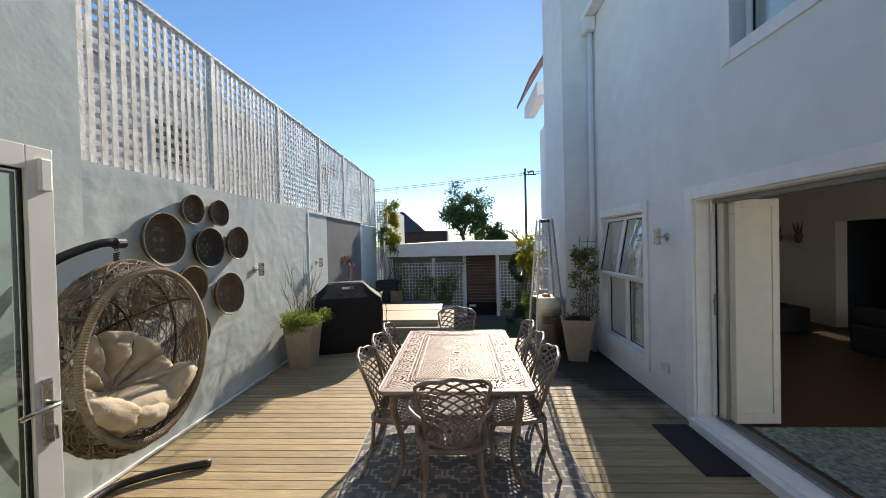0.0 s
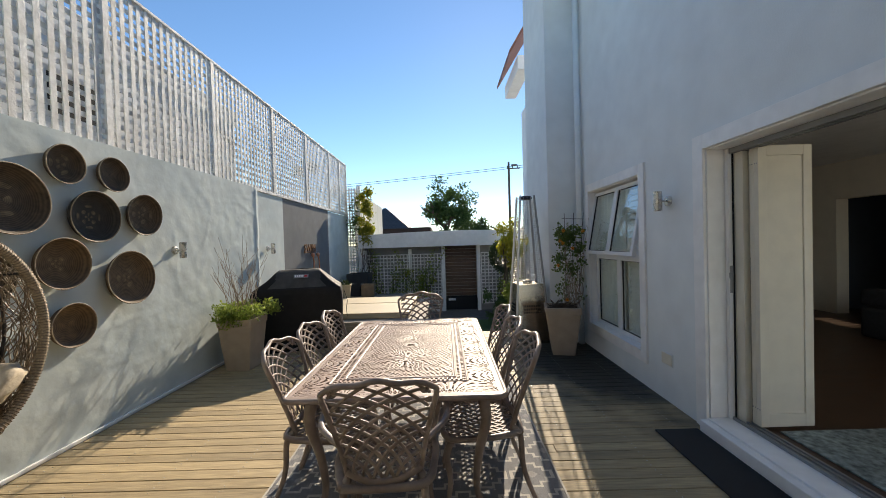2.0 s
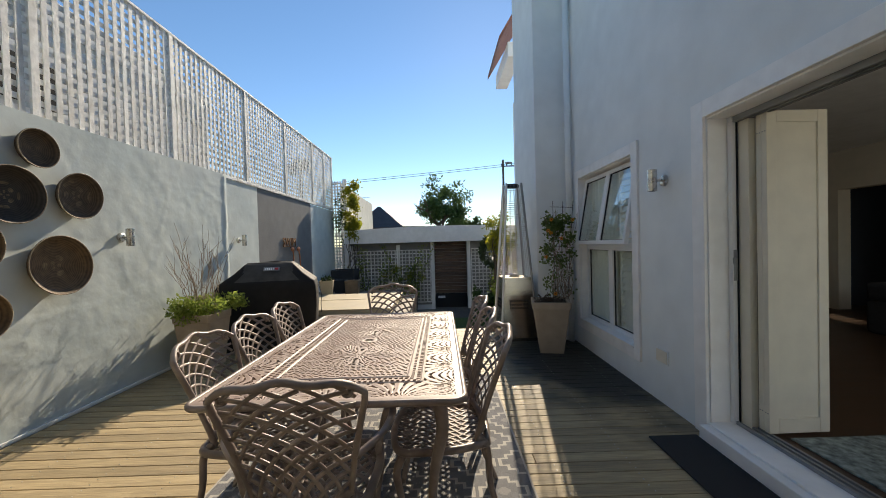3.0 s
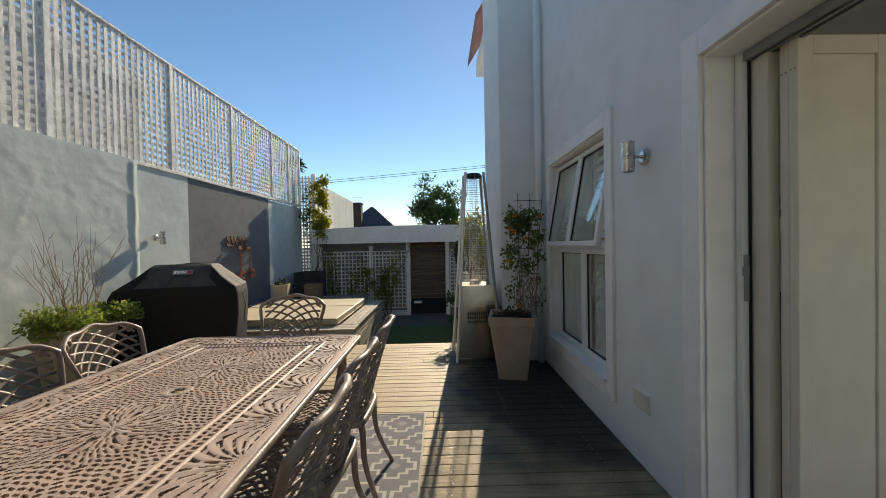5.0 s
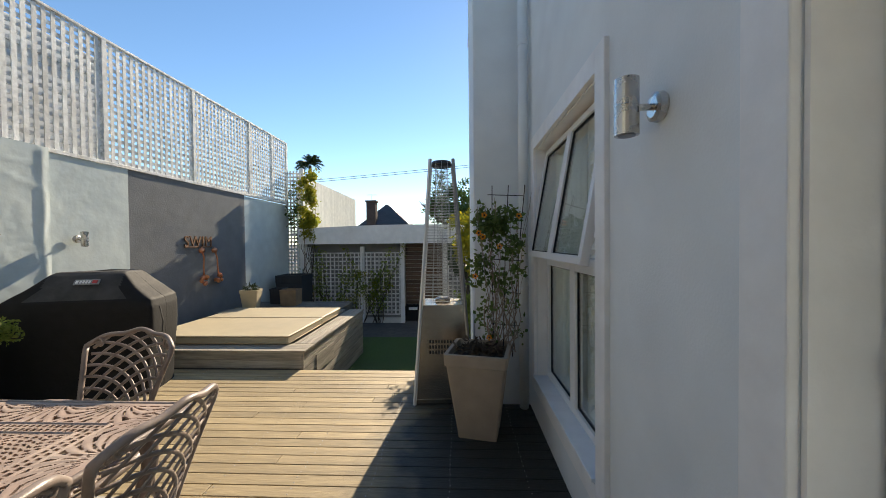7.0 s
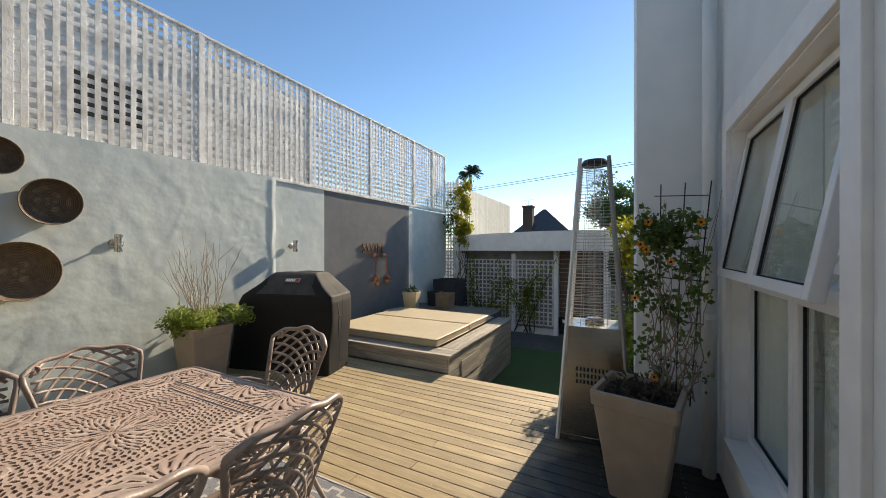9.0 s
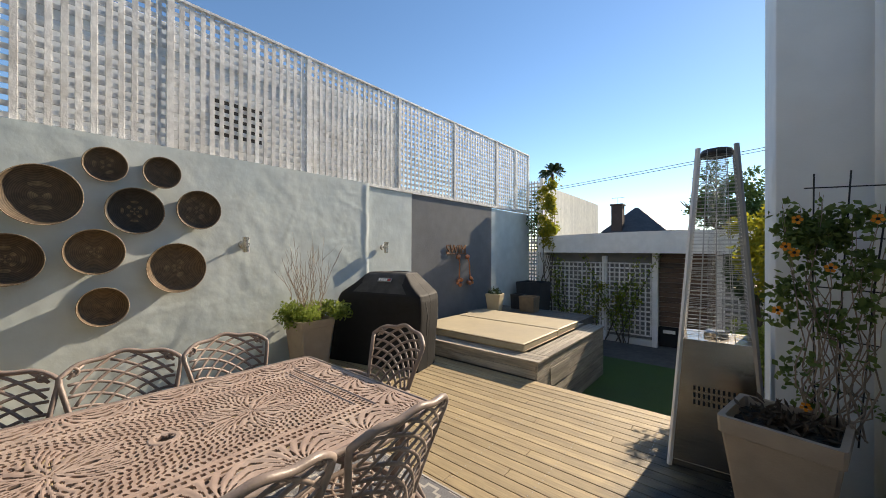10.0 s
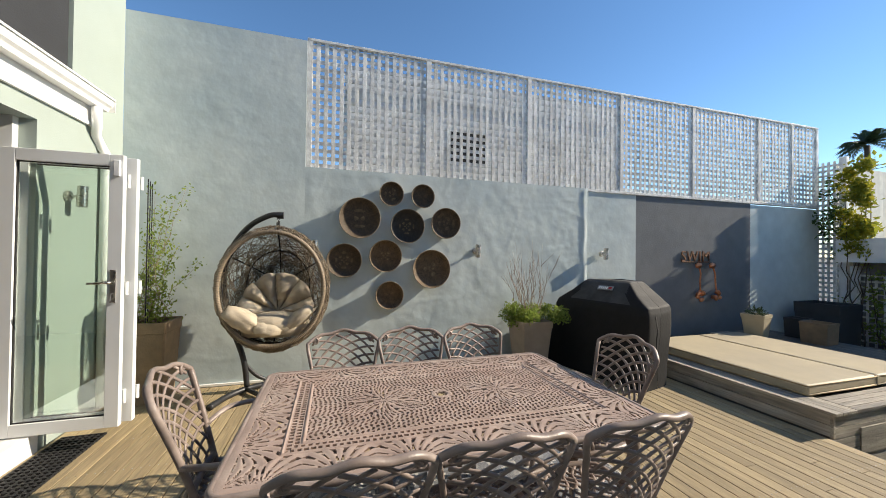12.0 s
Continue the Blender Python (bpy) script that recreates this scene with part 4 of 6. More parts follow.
for k in range(9):
    me_t = Geo().box(0, -0.3 - X0, 0, 0.09, 0, 0.024, 0.002).mesh("board", M_SHADEDWOOD)
    piece("board", me_t, plat, (X0, 9.207 + k * 0.094, ZT - 0.028))


# ---- covered barbecue ----
bbq = thing("covered_barbecue", (-1.71, 6.22, 0), 15, "barbecue under a black fabric cover with a small badge", "barbecue")
rows = [(-0.70, 0.62, -0.37, 0.14, 0.0), (-0.68, 0.62, -0.35, 0.16, 0.25), (-0.64, 0.625, -0.32, 0.20, 0.55), (-0.605, 0.625, -0.30, 0.22, 0.80), (-0.575, 0.61, -0.285, 0.22, 0.87), (-0.42, 0.46, -0.22, 0.24, 0.985), (-0.285, 0.325, -0.13, 0.22, 1.11), (-0.265, 0.305, -0.085, 0.20, 1.13)]
def cover(u, v):
    k = v * (len(rows) - 1)
    i = min(int(k), len(rows) - 2)
    a = [p + (q - p) * (k - i) for p, q in zip(rows[i], rows[i + 1])]
    w, d = (a[1] - a[0]) / 2, (a[3] - a[2]) / 2
    th = 2 * math.pi * u
    c, s = math.cos(th), math.sin(th)
    e = 0.12
    x = (a[0] + a[1]) / 2 + w * math.copysign(abs(c) ** e, c)
    y = (a[2] + a[3]) / 2 + d * math.copysign(abs(s) ** e, s)
    n = noise.noise(Vector((x * 5, y * 5, a[4] * 2.2))) * 0.022 * min(1, (1.2 - a[4]) * 2) + noise.noise(Vector((x * 12 + 4, y * 12, a[4] * 3))) * 0.008 + 0.012 * abs(noise.noise(Vector((x * 9, y * 9 + 7, a[4] * 1.2)))) * (1.15 - a[4])
    return (x * (1 + n), y * (1 + 1.6 * n), a[4] + 0.02 * noise.noise(Vector((x * 3, y * 3, 3))) * (a[4] > 0.3))
g = Geo().surf(cover, 120, 42)
gl = Geo(); gu = Geo()
# top and front panel: faded, and painted lighter for the sky they face
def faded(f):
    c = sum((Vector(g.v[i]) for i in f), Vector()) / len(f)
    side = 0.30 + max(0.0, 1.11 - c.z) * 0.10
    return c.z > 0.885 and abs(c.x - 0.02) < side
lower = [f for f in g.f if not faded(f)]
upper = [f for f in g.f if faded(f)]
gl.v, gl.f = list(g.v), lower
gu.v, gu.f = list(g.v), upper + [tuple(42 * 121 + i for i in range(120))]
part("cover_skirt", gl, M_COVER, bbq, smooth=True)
part("cover_top", gu, M_COVERTOP, bbq, "faded top of the cover, coloured lighter still for sky light", smooth=True)
badge = Geo().box(-0.10, 0.10, -0.004, 0.004, -0.03, 0.03, 0.002)
tilt = pose(0.06, -0.195, 1.045, -40)
part("badge", badge.turn(tilt), M_GALV, bbq, "small grey badge")
g = Geo()
for a, w in ((-0.085, 0.02), (-0.055, 0.016), (-0.032, 0.016), (-0.008, 0.016), (0.016, 0.016)):
    g.box(a, a + w, -0.007, -0.004, -0.016, 0.016)
part("badge_bars", g.turn(tilt), M_WHITE, bbq)
part("badge_mark", Geo().box(0.045, 0.085, -0.007, -0.004, -0.016, 0.016).turn(tilt), mat("badge_red", (0.5, 0.03, 0.03), 0.5, bump=0), bbq)
part("strap", Geo().tube([(0.66, -0.22, 0.80), (0.70, -0.25, 0.66), (0.685, -0.24, 0.55), (0.69, -0.25, 0.42)], 0.012, 6, 0.4), M_COVER, bbq)


# ---- patio heater ----
heat = thing("patio_heater", (1.715, 6.14, 0), 3, "tall stainless steel pyramid patio heater with a wire guard", "patio heater")
HB, HM, HT, ZM, ZH = 0.245, 0.175, 0.10, 0.84, 2.10
def half(z):
    return HB + (HT - HB) * z / ZH
g = Geo()
for a in (-1, 1):
    g.add([(a * half(0.05), -half(0.05), 0.05), (a * half(0.05), half(0.05), 0.05), (a * half(ZM), half(ZM), ZM), (a * half(ZM), -half(ZM), ZM)], [(0, 1, 2, 3)])
    g.add([(-half(0.05), a * half(0.05), 0.05), (half(0.05), a * half(0.05), 0.05), (half(ZM), a * half(ZM), ZM), (-half(ZM), a * half(ZM), ZM)], [(0, 1, 2, 3)])
g.add([(-half(ZM), -half(ZM), ZM), (half(ZM), -half(ZM), ZM), (half(ZM), half(ZM), ZM), (-half(ZM), half(ZM), ZM)], [(0, 1, 2, 3)])
part("cabinet", g, M_STEEL, heat, "brushed steel cabinet")
part("base", Geo().box(-0.243, 0.243, -0.243, 0.243, 0.0, 0.05, 0.006), M_STEEL, heat)
for a in (-1, 1):
    for b in (-1, 1):
        p = [(a * half(z) * 1.02, b * half(z) * 1.02, z) for z in (0.0, ZM, ZH + 0.02)]
        part("post", Geo().tube(p, 0.015, 4, up=(a, b, 0)), M_ALU if a < 0 else M_GALV, heat)
# solid dark blocks on the panels stand in for the shaded vent holes
me_slot = Geo().box(-0.006, 0.006, -0.003, 0.003, -0.014, 0.014, 0.001).mesh("vent_slot", M_DARK)
for i in range(10):
    for k in range(3):
        z = 0.44 + k * 0.045
        piece("vent_slot", me_slot, heat, (-0.115 + i * 0.0255, -half(z) - 0.001, z))
        piece("vent_slot", me_slot, heat, (-half(z) - 0.001, -0.115 + i * 0.0255, z), (0, 0, 90))
for k in range(46):
    z = ZM + 0.03 + k * 0.0262
    h = half(z) - 0.004
    ring = [(-h, -h, z), (h, -h, z), (h, h, z), (-h, h, z), (-h, -h, z)]
    part("guard_wire", Geo().tube(ring, 0.0022, 4, cap=False), M_WIRE, heat)
for a in (-0.5, 0.0, 0.5):
    for s in (-1, 1):
        part("guard_rod", Geo().tube([(a * half(ZM), s * half(ZM), ZM), (a * half(ZH), s * half(ZH), ZH)], 0.0028, 4), M_WIRE, heat)
        part("guard_rod", Geo().tube([(s * half(ZM), a * half(ZM), ZM), (s * half(ZH), a * half(ZH), ZH)], 0.0028, 4), M_WIRE, heat)
tube_ob = part("glass_tube", Geo().lathe([(0.048, ZM), (0.048, ZH - 0.04)], 20, cap=False), glass_mat("tube_glass", (0.93, 0.93, 0.93)), heat, "clear glass flame tube", smooth=True)
part("cap", Geo().lathe([(0.002, ZH - 0.005), (0.09, ZH - 0.03), (0.098, ZH - 0.01), (0.085, ZH + 0.015), (0.002, ZH + 0.022)], 20), M_BLACKMETAL, heat)
part("burner", Geo().lathe([(0.002, ZM + 0.001), (0.07, ZM + 0.001), (0.07, ZM + 0.03), (0.05, ZM + 0.045), (0.002, ZM + 0.045)], 20), M_STEEL, heat)


# ---- planters and plants ----
def square_pot(name, loc, rz, top, bottom, h, material, label, group=""):
    t = thing(name, loc, rz, label, "planter", group)
    g = Geo()
    def ring(s, z, c=0.012):
        return [(s - c, -s, z), (s, -s + c, z), (s, s - c, z), (s - c, s, z), (-s + c, s, z), (-s, s - c, z), (-s, -s + c, z), (-s + c, -s, z)]
    levels = [(bottom, 0.0), (bottom + (top - bottom) * 0.86, h * 0.86), (top, h * 0.87), (top + 0.004, h), (top - 0.022, h), (top - 0.03, h - 0.09)]
    for s, z in levels:
        g.v += ring(s, z)
    for i in range(len(levels) - 1):
        for k in range(8):
            g.f.append((i * 8 + k, i * 8 + (k + 1) % 8, (i + 1) * 8 + (k + 1) % 8, (i + 1) * 8 + k))
    g.f.append(tuple(range(7, -1, -1)))
    part("pot", g, material, t)
    s = top - 0.03
    part("soil", Geo().surf(lambda u, v: (-s + 2 * s * u, -s + 2 * s * v, h - 0.05 + 0.02 * noise.noise(Vector((u * 6, v * 6, h)))), 12, 12), M_SOIL, t)
    return t


def cloud(n, c, r, seed, shell=0.5):
    rng = np.random.RandomState(seed)
    d = rng.normal(size=(n, 3)); d /= np.linalg.norm(d, axis=1)[:, None]
    k = shell + (1 - shell) * rng.rand(n)
    return np.array(c) + d * k[:, None] * np.array(r)


def stems(paths, r):
    g = Geo()
    for p in paths:
        g.tube(p, [r * (1 - 0.75 * i / (len(p) - 1)) for i in range(len(p))], 5)
    return g


def wander(start, end, n, amp, rng):
    s, e = Vector(start), Vector(end)
    return [tuple(s.lerp(e, i / n) + Vector((rng.uniform(-amp, amp), rng.uniform(-amp, amp), rng.uniform(-amp, amp) * 0.5)) * math.sin(math.pi * min(1, i / n + 0.15))) for i in range(n + 1)]


rng = random.Random(11)
# planter by the west wall: shrub with bare twigs
pot_l = square_pot("planter", (-2.03, 5.27, 0), 0, 0.205, 0.15, 0.62, M_POT, "tapered taupe planter against the plastered wall", "planters")
shrub = thing("shrub", (-2.03, 5.27, 0.57), 0, "low bright green leafy shrub with tall bare twigs in a planter", "shrub")
paths = [wander((rng.uniform(-0.1, 0.1), rng.uniform(-0.1, 0.1), 0), (rng.uniform(-0.24, 0.26), rng.uniform(-0.34, 0.34), rng.uniform(0.6, 1.08)), 7, 0.03, rng) for _ in range(20)]
extra = []
for p in paths:
    for i in (2, 3, 4, 5):
        b = Vector(p[i])
        extra.append(wander(p[i], b + Vector((rng.uniform(-0.12, 0.12), rng.uniform(-0.14, 0.14), rng.uniform(0.1, 0.3))), 4, 0.015, rng))
part("brushwood", stems(paths, 0.0045).add(*((lambda s: (s.v, s.f))(stems(extra, 0.0026)))), M_TWIG, shrub, "bare pinkish twigs", smooth=True)
pts = np.vstack([cloud(150, (rng.uniform(-0.22, 0.26), rng.uniform(-0.36, 0.36), rng.uniform(0.02, 0.2)), (0.12, 0.13, 0.09), 50 + i, 0.3) for i in range(22)])
part("foliage", leaves(pts, 0.034, 5, 0.4, 0.6), M_LEAFLIGHT, shrub)

# planter by the house: climber with orange flowers on a wire trellis
pot_r = square_pot("planter", (2.01, 5.49, 0), -12, 0.215, 0.135, 0.61, M_POT, "tall tapered taupe planter beside the patio heater", "planters")
trel = thing("wire_trellis", (2.20, 5.63, 0.55), -4, "thin black wire plant trellis standing in the planter", "trellis")
for a in (-0.10, 0.0, 0.10):
    part("upright", Geo().tube([(a * 0.7, 0, -0.05), (a + 0.02, 0.02, 0.7), (a * 1.25 + 0.05, 0.04, 1.27)], 0.0036, 5), M_BLACKMETAL, trel)
for k, z in enumerate((0.2, 0.45, 0.7, 0.95, 1.2)):
    w = 0.075 + 0.03 * z
    part("crossbar", Geo().tube([(-w, 0.01 + 0.02 * z, z), (w + 0.05, 0.01 + 0.02 * z, z - 0.015)], 0.0033, 5), M_BLACKMETAL, trel)
clim = thing("flowering_climber", (2.19, 5.60, 0.55), -4, "green climbing plant with small orange flowers on a wire trellis", "climbing plant")
paths = [wander((rng.uniform(-0.1, 0.1), rng.uniform(-0.04, 0.04), 0), (rng.uniform(-0.2, 0.22), rng.uniform(-0.05, 0.05), rng.uniform(0.6, 1.2)), 10, 0.05, rng) for _ in range(24)]
tagged(part("stem_tangle", stems(paths, 0.0045), M_TWIG, clim, smooth=True), kind="stuff")
pts = np.vstack([cloud(52, (rng.uniform(-0.16, 0.12) - 0.02, rng.uniform(-0.07, 0.05), 0.45 + 0.66 * rng.random() ** 0.6), (0.085, 0.06, 0.09), 150 + i, 0.2) for i in range(26)]
                + [cloud(16, (rng.uniform(-0.16, 0.16), rng.uniform(-0.06, 0.06), rng.uniform(0.05, 0.5)), (0.09, 0.06, 0.12), 190 + i, 0.2) for i in range(9)])
part("foliage", leaves(pts, 0.034, 8, 0.0, 0.8), M_LEAF, clim)
pts = cloud(420, (-0.17, -0.1, 0.03), (0.2, 0.2, 0.07), 230, 0.1)
part("litter", leaves(pts, 0.05, 9, 0.0, 0.3), mat("dry_leaf", (0.11, 0.075, 0.05), 0.85, bump=0), clim, "dry brown leaves")
def flower(c, r, seed):
    g = Geo()
    for k in range(5):
        a = 2 * math.pi * k / 5 + seed
        d = Vector((math.cos(a), -0.2, math.sin(a))); s = Vector((-math.sin(a), 0, math.cos(a)))
        cc = Vector(c)
        g.add([tuple(cc), tuple(cc + d * r * 0.7 + s * r * 0.4), tuple(cc + d * r), tuple(cc + d * r * 0.7 - s * r * 0.4)], [(0, 1, 2, 3)])
    return g
for i, c in enumerate([(-0.13, -0.10, 1.03), (0.12, -0.10, 1.02), (-0.17, -0.09, 0.9), (-0.14, -0.11, 0.87), (-0.02, -0.11, 0.80), (-0.2, -0.08, 0.58), (-0.1, -0.1, 0.13)]):
    fl = part("flower", flower(c, 0.024, i), M_ORANGE, clim, "orange five-petalled flower")
    part("flower_eye", Geo().blob((c[0], c[1] - 0.004, c[2]), (0.007, 0.004, 0.007), 8, 5), M_DARK, fl)

# planter in the corner by the rear door
pot_b = square_pot("planter", (-2.17, 1.22, 0), 0, 0.19, 0.15, 0.76, M_POTBROWN, "tall brown planter in the corner by the rear door", "planters")
trb = thing("wire_trellis", (-2.17, 1.19, 0.68), 0, "thin wire plant trellis standing in the corner planter", "trellis")
for a in (-0.15, 0.0, 0.15):
    part("upright", Geo().tube([(a, a * 0.3, -0.05), (a, a * 0.3, 1.42)], 0.005, 5), M_BLACKMETAL, trb)
for z in (0.25, 0.55, 0.85, 1.15):
    part("crossbar", Geo().tube([(-0.18, -0.054, z), (0.18, 0.054, z)], 0.004, 5), M_BLACKMETAL, trb)
clb = thing("climbing_plant", (-2.17, 1.19, 0.68), 0, "loose green climbing plant on a wire trellis", "climbing plant")
paths = [wander((rng.uniform(-0.1, 0.1), rng.uniform(-0.1, 0.1), 0), (rng.uniform(-0.15, 0.25), rng.uniform(-0.12, 0.45), rng.uniform(0.5, 1.4)), 9, 0.06, rng) for _ in range(14)]
tagged(part("stem_tangle", stems(paths, 0.005), M_TWIG, clb, smooth=True), kind="stuff")
pts = np.vstack([cloud(12, p[i], (0.07, 0.08, 0.06), 300 + 13 * k + i, 0.1) for k, p in enumerate(paths) for i in range(2, 10)] + [cloud(160, (0.03, 0.08, 0.12), (0.16, 0.24, 0.13), 290, 0.1)])
part("foliage", leaves(pts, 0.032, 12, 0.1, 0.5), M_LEAFLIGHT, clb)


# ---- hanging egg chair ----
egg = thing("hanging_egg_chair", (-1.7, 2.35, 0), 0, "brown wicker egg chair hanging from a black steel stand", "hanging chair")
EC, EA, EB, EX = 1.09, 0.455, 0.53, 0.54
def on_egg(a, b):
    """a: angle round the rim; b: 0 at the rim to 1 at the back."""
    c, s = math.cos(a), math.sin(a)
    k = math.cos(b * math.pi / 2) ** 0.75
    bulge = 1 + 0.16 * math.sin(min(1, b * 2.2) * math.pi)
    return Vector((-EX * math.sin(b * math.pi / 2), EA * k * bulge * c, EC + EB * k * bulge * s * (1.0 if s > 0 else 1.02)))
re = random.Random(5)
g = Geo()
for i in range(560):
    a, b = re.uniform(0, 2 * math.pi), abs(re.gauss(0.35, 0.3)) % 1
    da, db = re.choice((-1, 1)) * re.uniform(0.04, 0.22), re.uniform(-0.10, 0.10)
    pts = []
    for k in range(re.randint(7, 13)):
        a += da / max(0.35, math.cos(b * 1.5)); b += db
        if b < 0.0 or b > 0.97:
            db = -db; b += 2 * db
        da += re.uniform(-0.03, 0.03); db += re.uniform(-0.02, 0.02)
        n = on_egg(a, min(max(b, 0), 0.98))
        pts.append(tuple(n * 1.0 + Vector((re.uniform(-0.012, 0.012), re.uniform(-0.012, 0.012), re.uniform(-0.012, 0.012)))))
    g.tube(pts, 0.0025, 4, cap=False)
for i in range(260):
    a = -math.pi / 2 + re.gauss(0, 0.75)
    b = re.uniform(0.0, 0.6)
    da, db = re.choice((-1, 1)) * re.uniform(0.05, 0.14), re.uniform(-0.05, 0.05)
    pts = []
    for k in range(8):
        a += da; b = min(max(b + db, 0.0), 0.9)
        pts.append(tuple(on_egg(a, b) * 1.0 + Vector((re.uniform(-0.01, 0.01), re.uniform(-0.01, 0.01), -re.uniform(0.0, 0.03)))))
    g.tube(pts, 0.0036, 4, cap=False)
part("woven_shell", g, M_WICKER, egg, "loosely woven brown wicker shell", smooth=True)
g = Geo()
for b in (0.3, 0.6):
    g.tube([tuple(on_egg(2 * math.pi * k / 40, b)) for k in range(41)], 0.008, 6, cap=False)
for a in range(6):
    g.tube([tuple(on_egg(a * math.pi / 3 + 0.5, k / 10)) for k in range(11)], 0.008, 6)
part("shell_frame", g, M_BLACKMETAL, egg, smooth=True)
rim = [tuple(on_egg(2 * math.pi * k / 64, 0.0)) for k in range(65)]
part("rim", Geo().tube(rim, 0.021, 10, cap=False), M_RIM, egg, "lashed tan wicker rim", smooth=True)
g = Geo()
for k in range(220):
    a = 2 * math.pi * k / 220
    c = on_egg(a, 0.0); t = (on_egg(a + 0.01, 0) - c).normalized(); u = Vector((1, 0, 0)); w = t.cross(u)
    g.tube([tuple(c + u * 0.0225 * math.cos(q) + w * 0.0225 * math.sin(q)) for q in [2 * math.pi * j / 8 for j in range(9)]], 0.0028, 4, cap=False)
part("lashing", g, M_WICKER, egg, smooth=True)
arm = [(-0.42, -0.28, 0.06), (-0.42, -0.32, 0.35), (-0.46, -0.46, 0.75), (-0.47, -0.52, 1.15), (-0.44, -0.45, 1.45), (-0.36, -0.28, 1.68), (-0.27, -0.08, 1.795), (-0.24, 0.03, 1.80)]
def spline(p, n=6):
    p = [Vector(q) for q in p]
    out = []
    for i in range(len(p) - 1):
        a, b, c, d = p[max(i - 1, 0)], p[i], p[i + 1], p[min(i + 2, len(p) - 1)]
        for k in range(n):
            t = k / n
            out.append(tuple(0.5 * ((2 * b) + (c - a) * t + (2 * a - 5 * b + 4 * c - d) * t * t + (3 * b - a - 3 * c + d) * t ** 3)))
    out.append(tuple(p[-1]))
    return out
stand = thing("chair_stand", (-1.7, 2.35, 0), 0, "black curved steel stand of the hanging chair", "stand")
part("pole", Geo().tube(spline(arm), 0.027, 12), M_BLACKMETAL, stand, smooth=True)
base = [(-0.02, -0.50, 0.03), (-0.25, -0.42, 0.03), (-0.42, -0.28, 0.035), (-0.56, 0.0, 0.035), (-0.55, 0.25, 0.035), (-0.35, 0.42, 0.035), (-0.05, 0.55, 0.03)]
part("foot_loop", Geo().tube(spline(base), 0.028, 10), M_BLACKMETAL, stand, smooth=True)
part("brace", Geo().tube(spline([(-0.42, -0.31, 0.30), (-0.46, -0.20, 0.15), (-0.53, -0.06, 0.05)]), 0.02, 8), M_BLACKMETAL, stand, smooth=True)
part("foot_bar", Geo().tube([(-0.40, -0.28, 0.035), (0.0, 0.05, 0.03)], 0.022, 8), M_BLACKMETAL, stand)
part("end_cap", Geo().lathe([(0.002, -0.03), (0.034, -0.03), (0.034, 0.03), (0.002, 0.03)], 14, 'y', (-0.24, 0.03, 1.80)), M_BLACKMETAL, stand)
chain = part("spring", Geo().tube([(-0.24 + 0.016 * math.cos(k * 0.9), 0.01 + 0.016 * math.sin(k * 0.9), 1.74 - k * 0.0016) for k in range(40)], 0.004, 5), M_BLACKMETAL, stand, smooth=True)
for z in (1.78, 1.765, 1.665, 1.645):
    part("link", Geo().tube([(-0.24 + (0.012 * math.cos(q) if z in (1.78, 1.665) else 0), 0.01 + (0 if z in (1.78, 1.665) else 0.012 * math.cos(q)), z + 0.016 * math.sin(q)) for q in [2 * math.pi * k / 12 for k in range(13)]], 0.003, 5, cap=False), M_BLACKMETAL, stand)
part("hanger", Geo().tube([(-0.24, 0.01, 1.64), (-0.24, 0.01, 1.615)], 0.006, 6), M_BLACKMETAL, egg)
cush = thing("chair_cushion", (-1.7, 2.35, 0), 0, "beige tufted cushion filling the wicker egg chair", "cushion")
UP, SIDE = Vector((-0.26, 0, 0.97)).normalized(), Vector((0, 1, 0))
OUT = SIDE.cross(UP).normalized()
def petal(a0, a1, seed):
    """A padded lobe of the dished cushion, from the middle tuft to the rim."""
    mid = Vector((-0.31, 0.01, 0.83))
    def fn(u, v):
        a = a0 + (a1 - a0) * u
        up = 0.39 if math.sin(a) > 0 else 0.20
        edge = 1 + 0.03 * math.sin(math.pi * u) - 0.02
        r = 0.02 + (0.98 + 0.03 * noise.noise(Vector((a * 2, seed, 1)))) * edge * v
        dish = 0.07 * (r * abs(math.cos(a))) ** 2 + (0.06 * r if math.sin(a) > 0 else 0.20 * r)
        p = mid + SIDE * (0.35 * r * math.cos(a)) + UP * (up * r * math.sin(a))
        puff = 0.095 * max(0, math.sin(math.pi * u)) ** 0.6 * (max(0, math.sin(math.pi * (0.03 + 0.97 * v))) ** 0.5) * (0.35 + 0.65 * min(1, v * 1.6))
        n = 0.06 * noise.noise(p * 7 + Vector((seed, 0, 0))) * min(1, v * 3) + 0.016 * noise.noise(p * 17) + 0.02 * abs(noise.noise(p * 11 + Vector((0, seed, 4))))
        crease = 0.012 * math.sin(9 * a + 26 * r + seed) * (1 - v) * math.sin(math.pi * u)
        return tuple(p + OUT * (dish + puff + n + crease) - OUT * 0.02)
    g = Geo().surf(fn, 16, 20)
    part("pad", g, M_CUSHION, cush, smooth=True)
CUTS = (-0.45, 0.35, 0.95, 1.66, 2.3, 2.75, 3.5)
for i in range(len(CUTS) - 1):
    petal(CUTS[i], CUTS[i + 1], i)
def pillow(c, r, tilt, seed):
    g = Geo().blob((0, 0, 0), r, 26, 16, 0.8, 0.2, seed).turn(pose(*c, tilt, 12, 0))
    part("pillow", g, M_CUSHION, cush, smooth=True)
pillow((-0.04, -0.25, 0.80), (0.10, 0.175, 0.085), -34, 1)
pillow((-0.06, -0.04, 0.715), (0.13, 0.13, 0.07), -10, 2)
pillow((-0.07, 0.23, 0.80), (0.10, 0.165, 0.062), 38, 3)
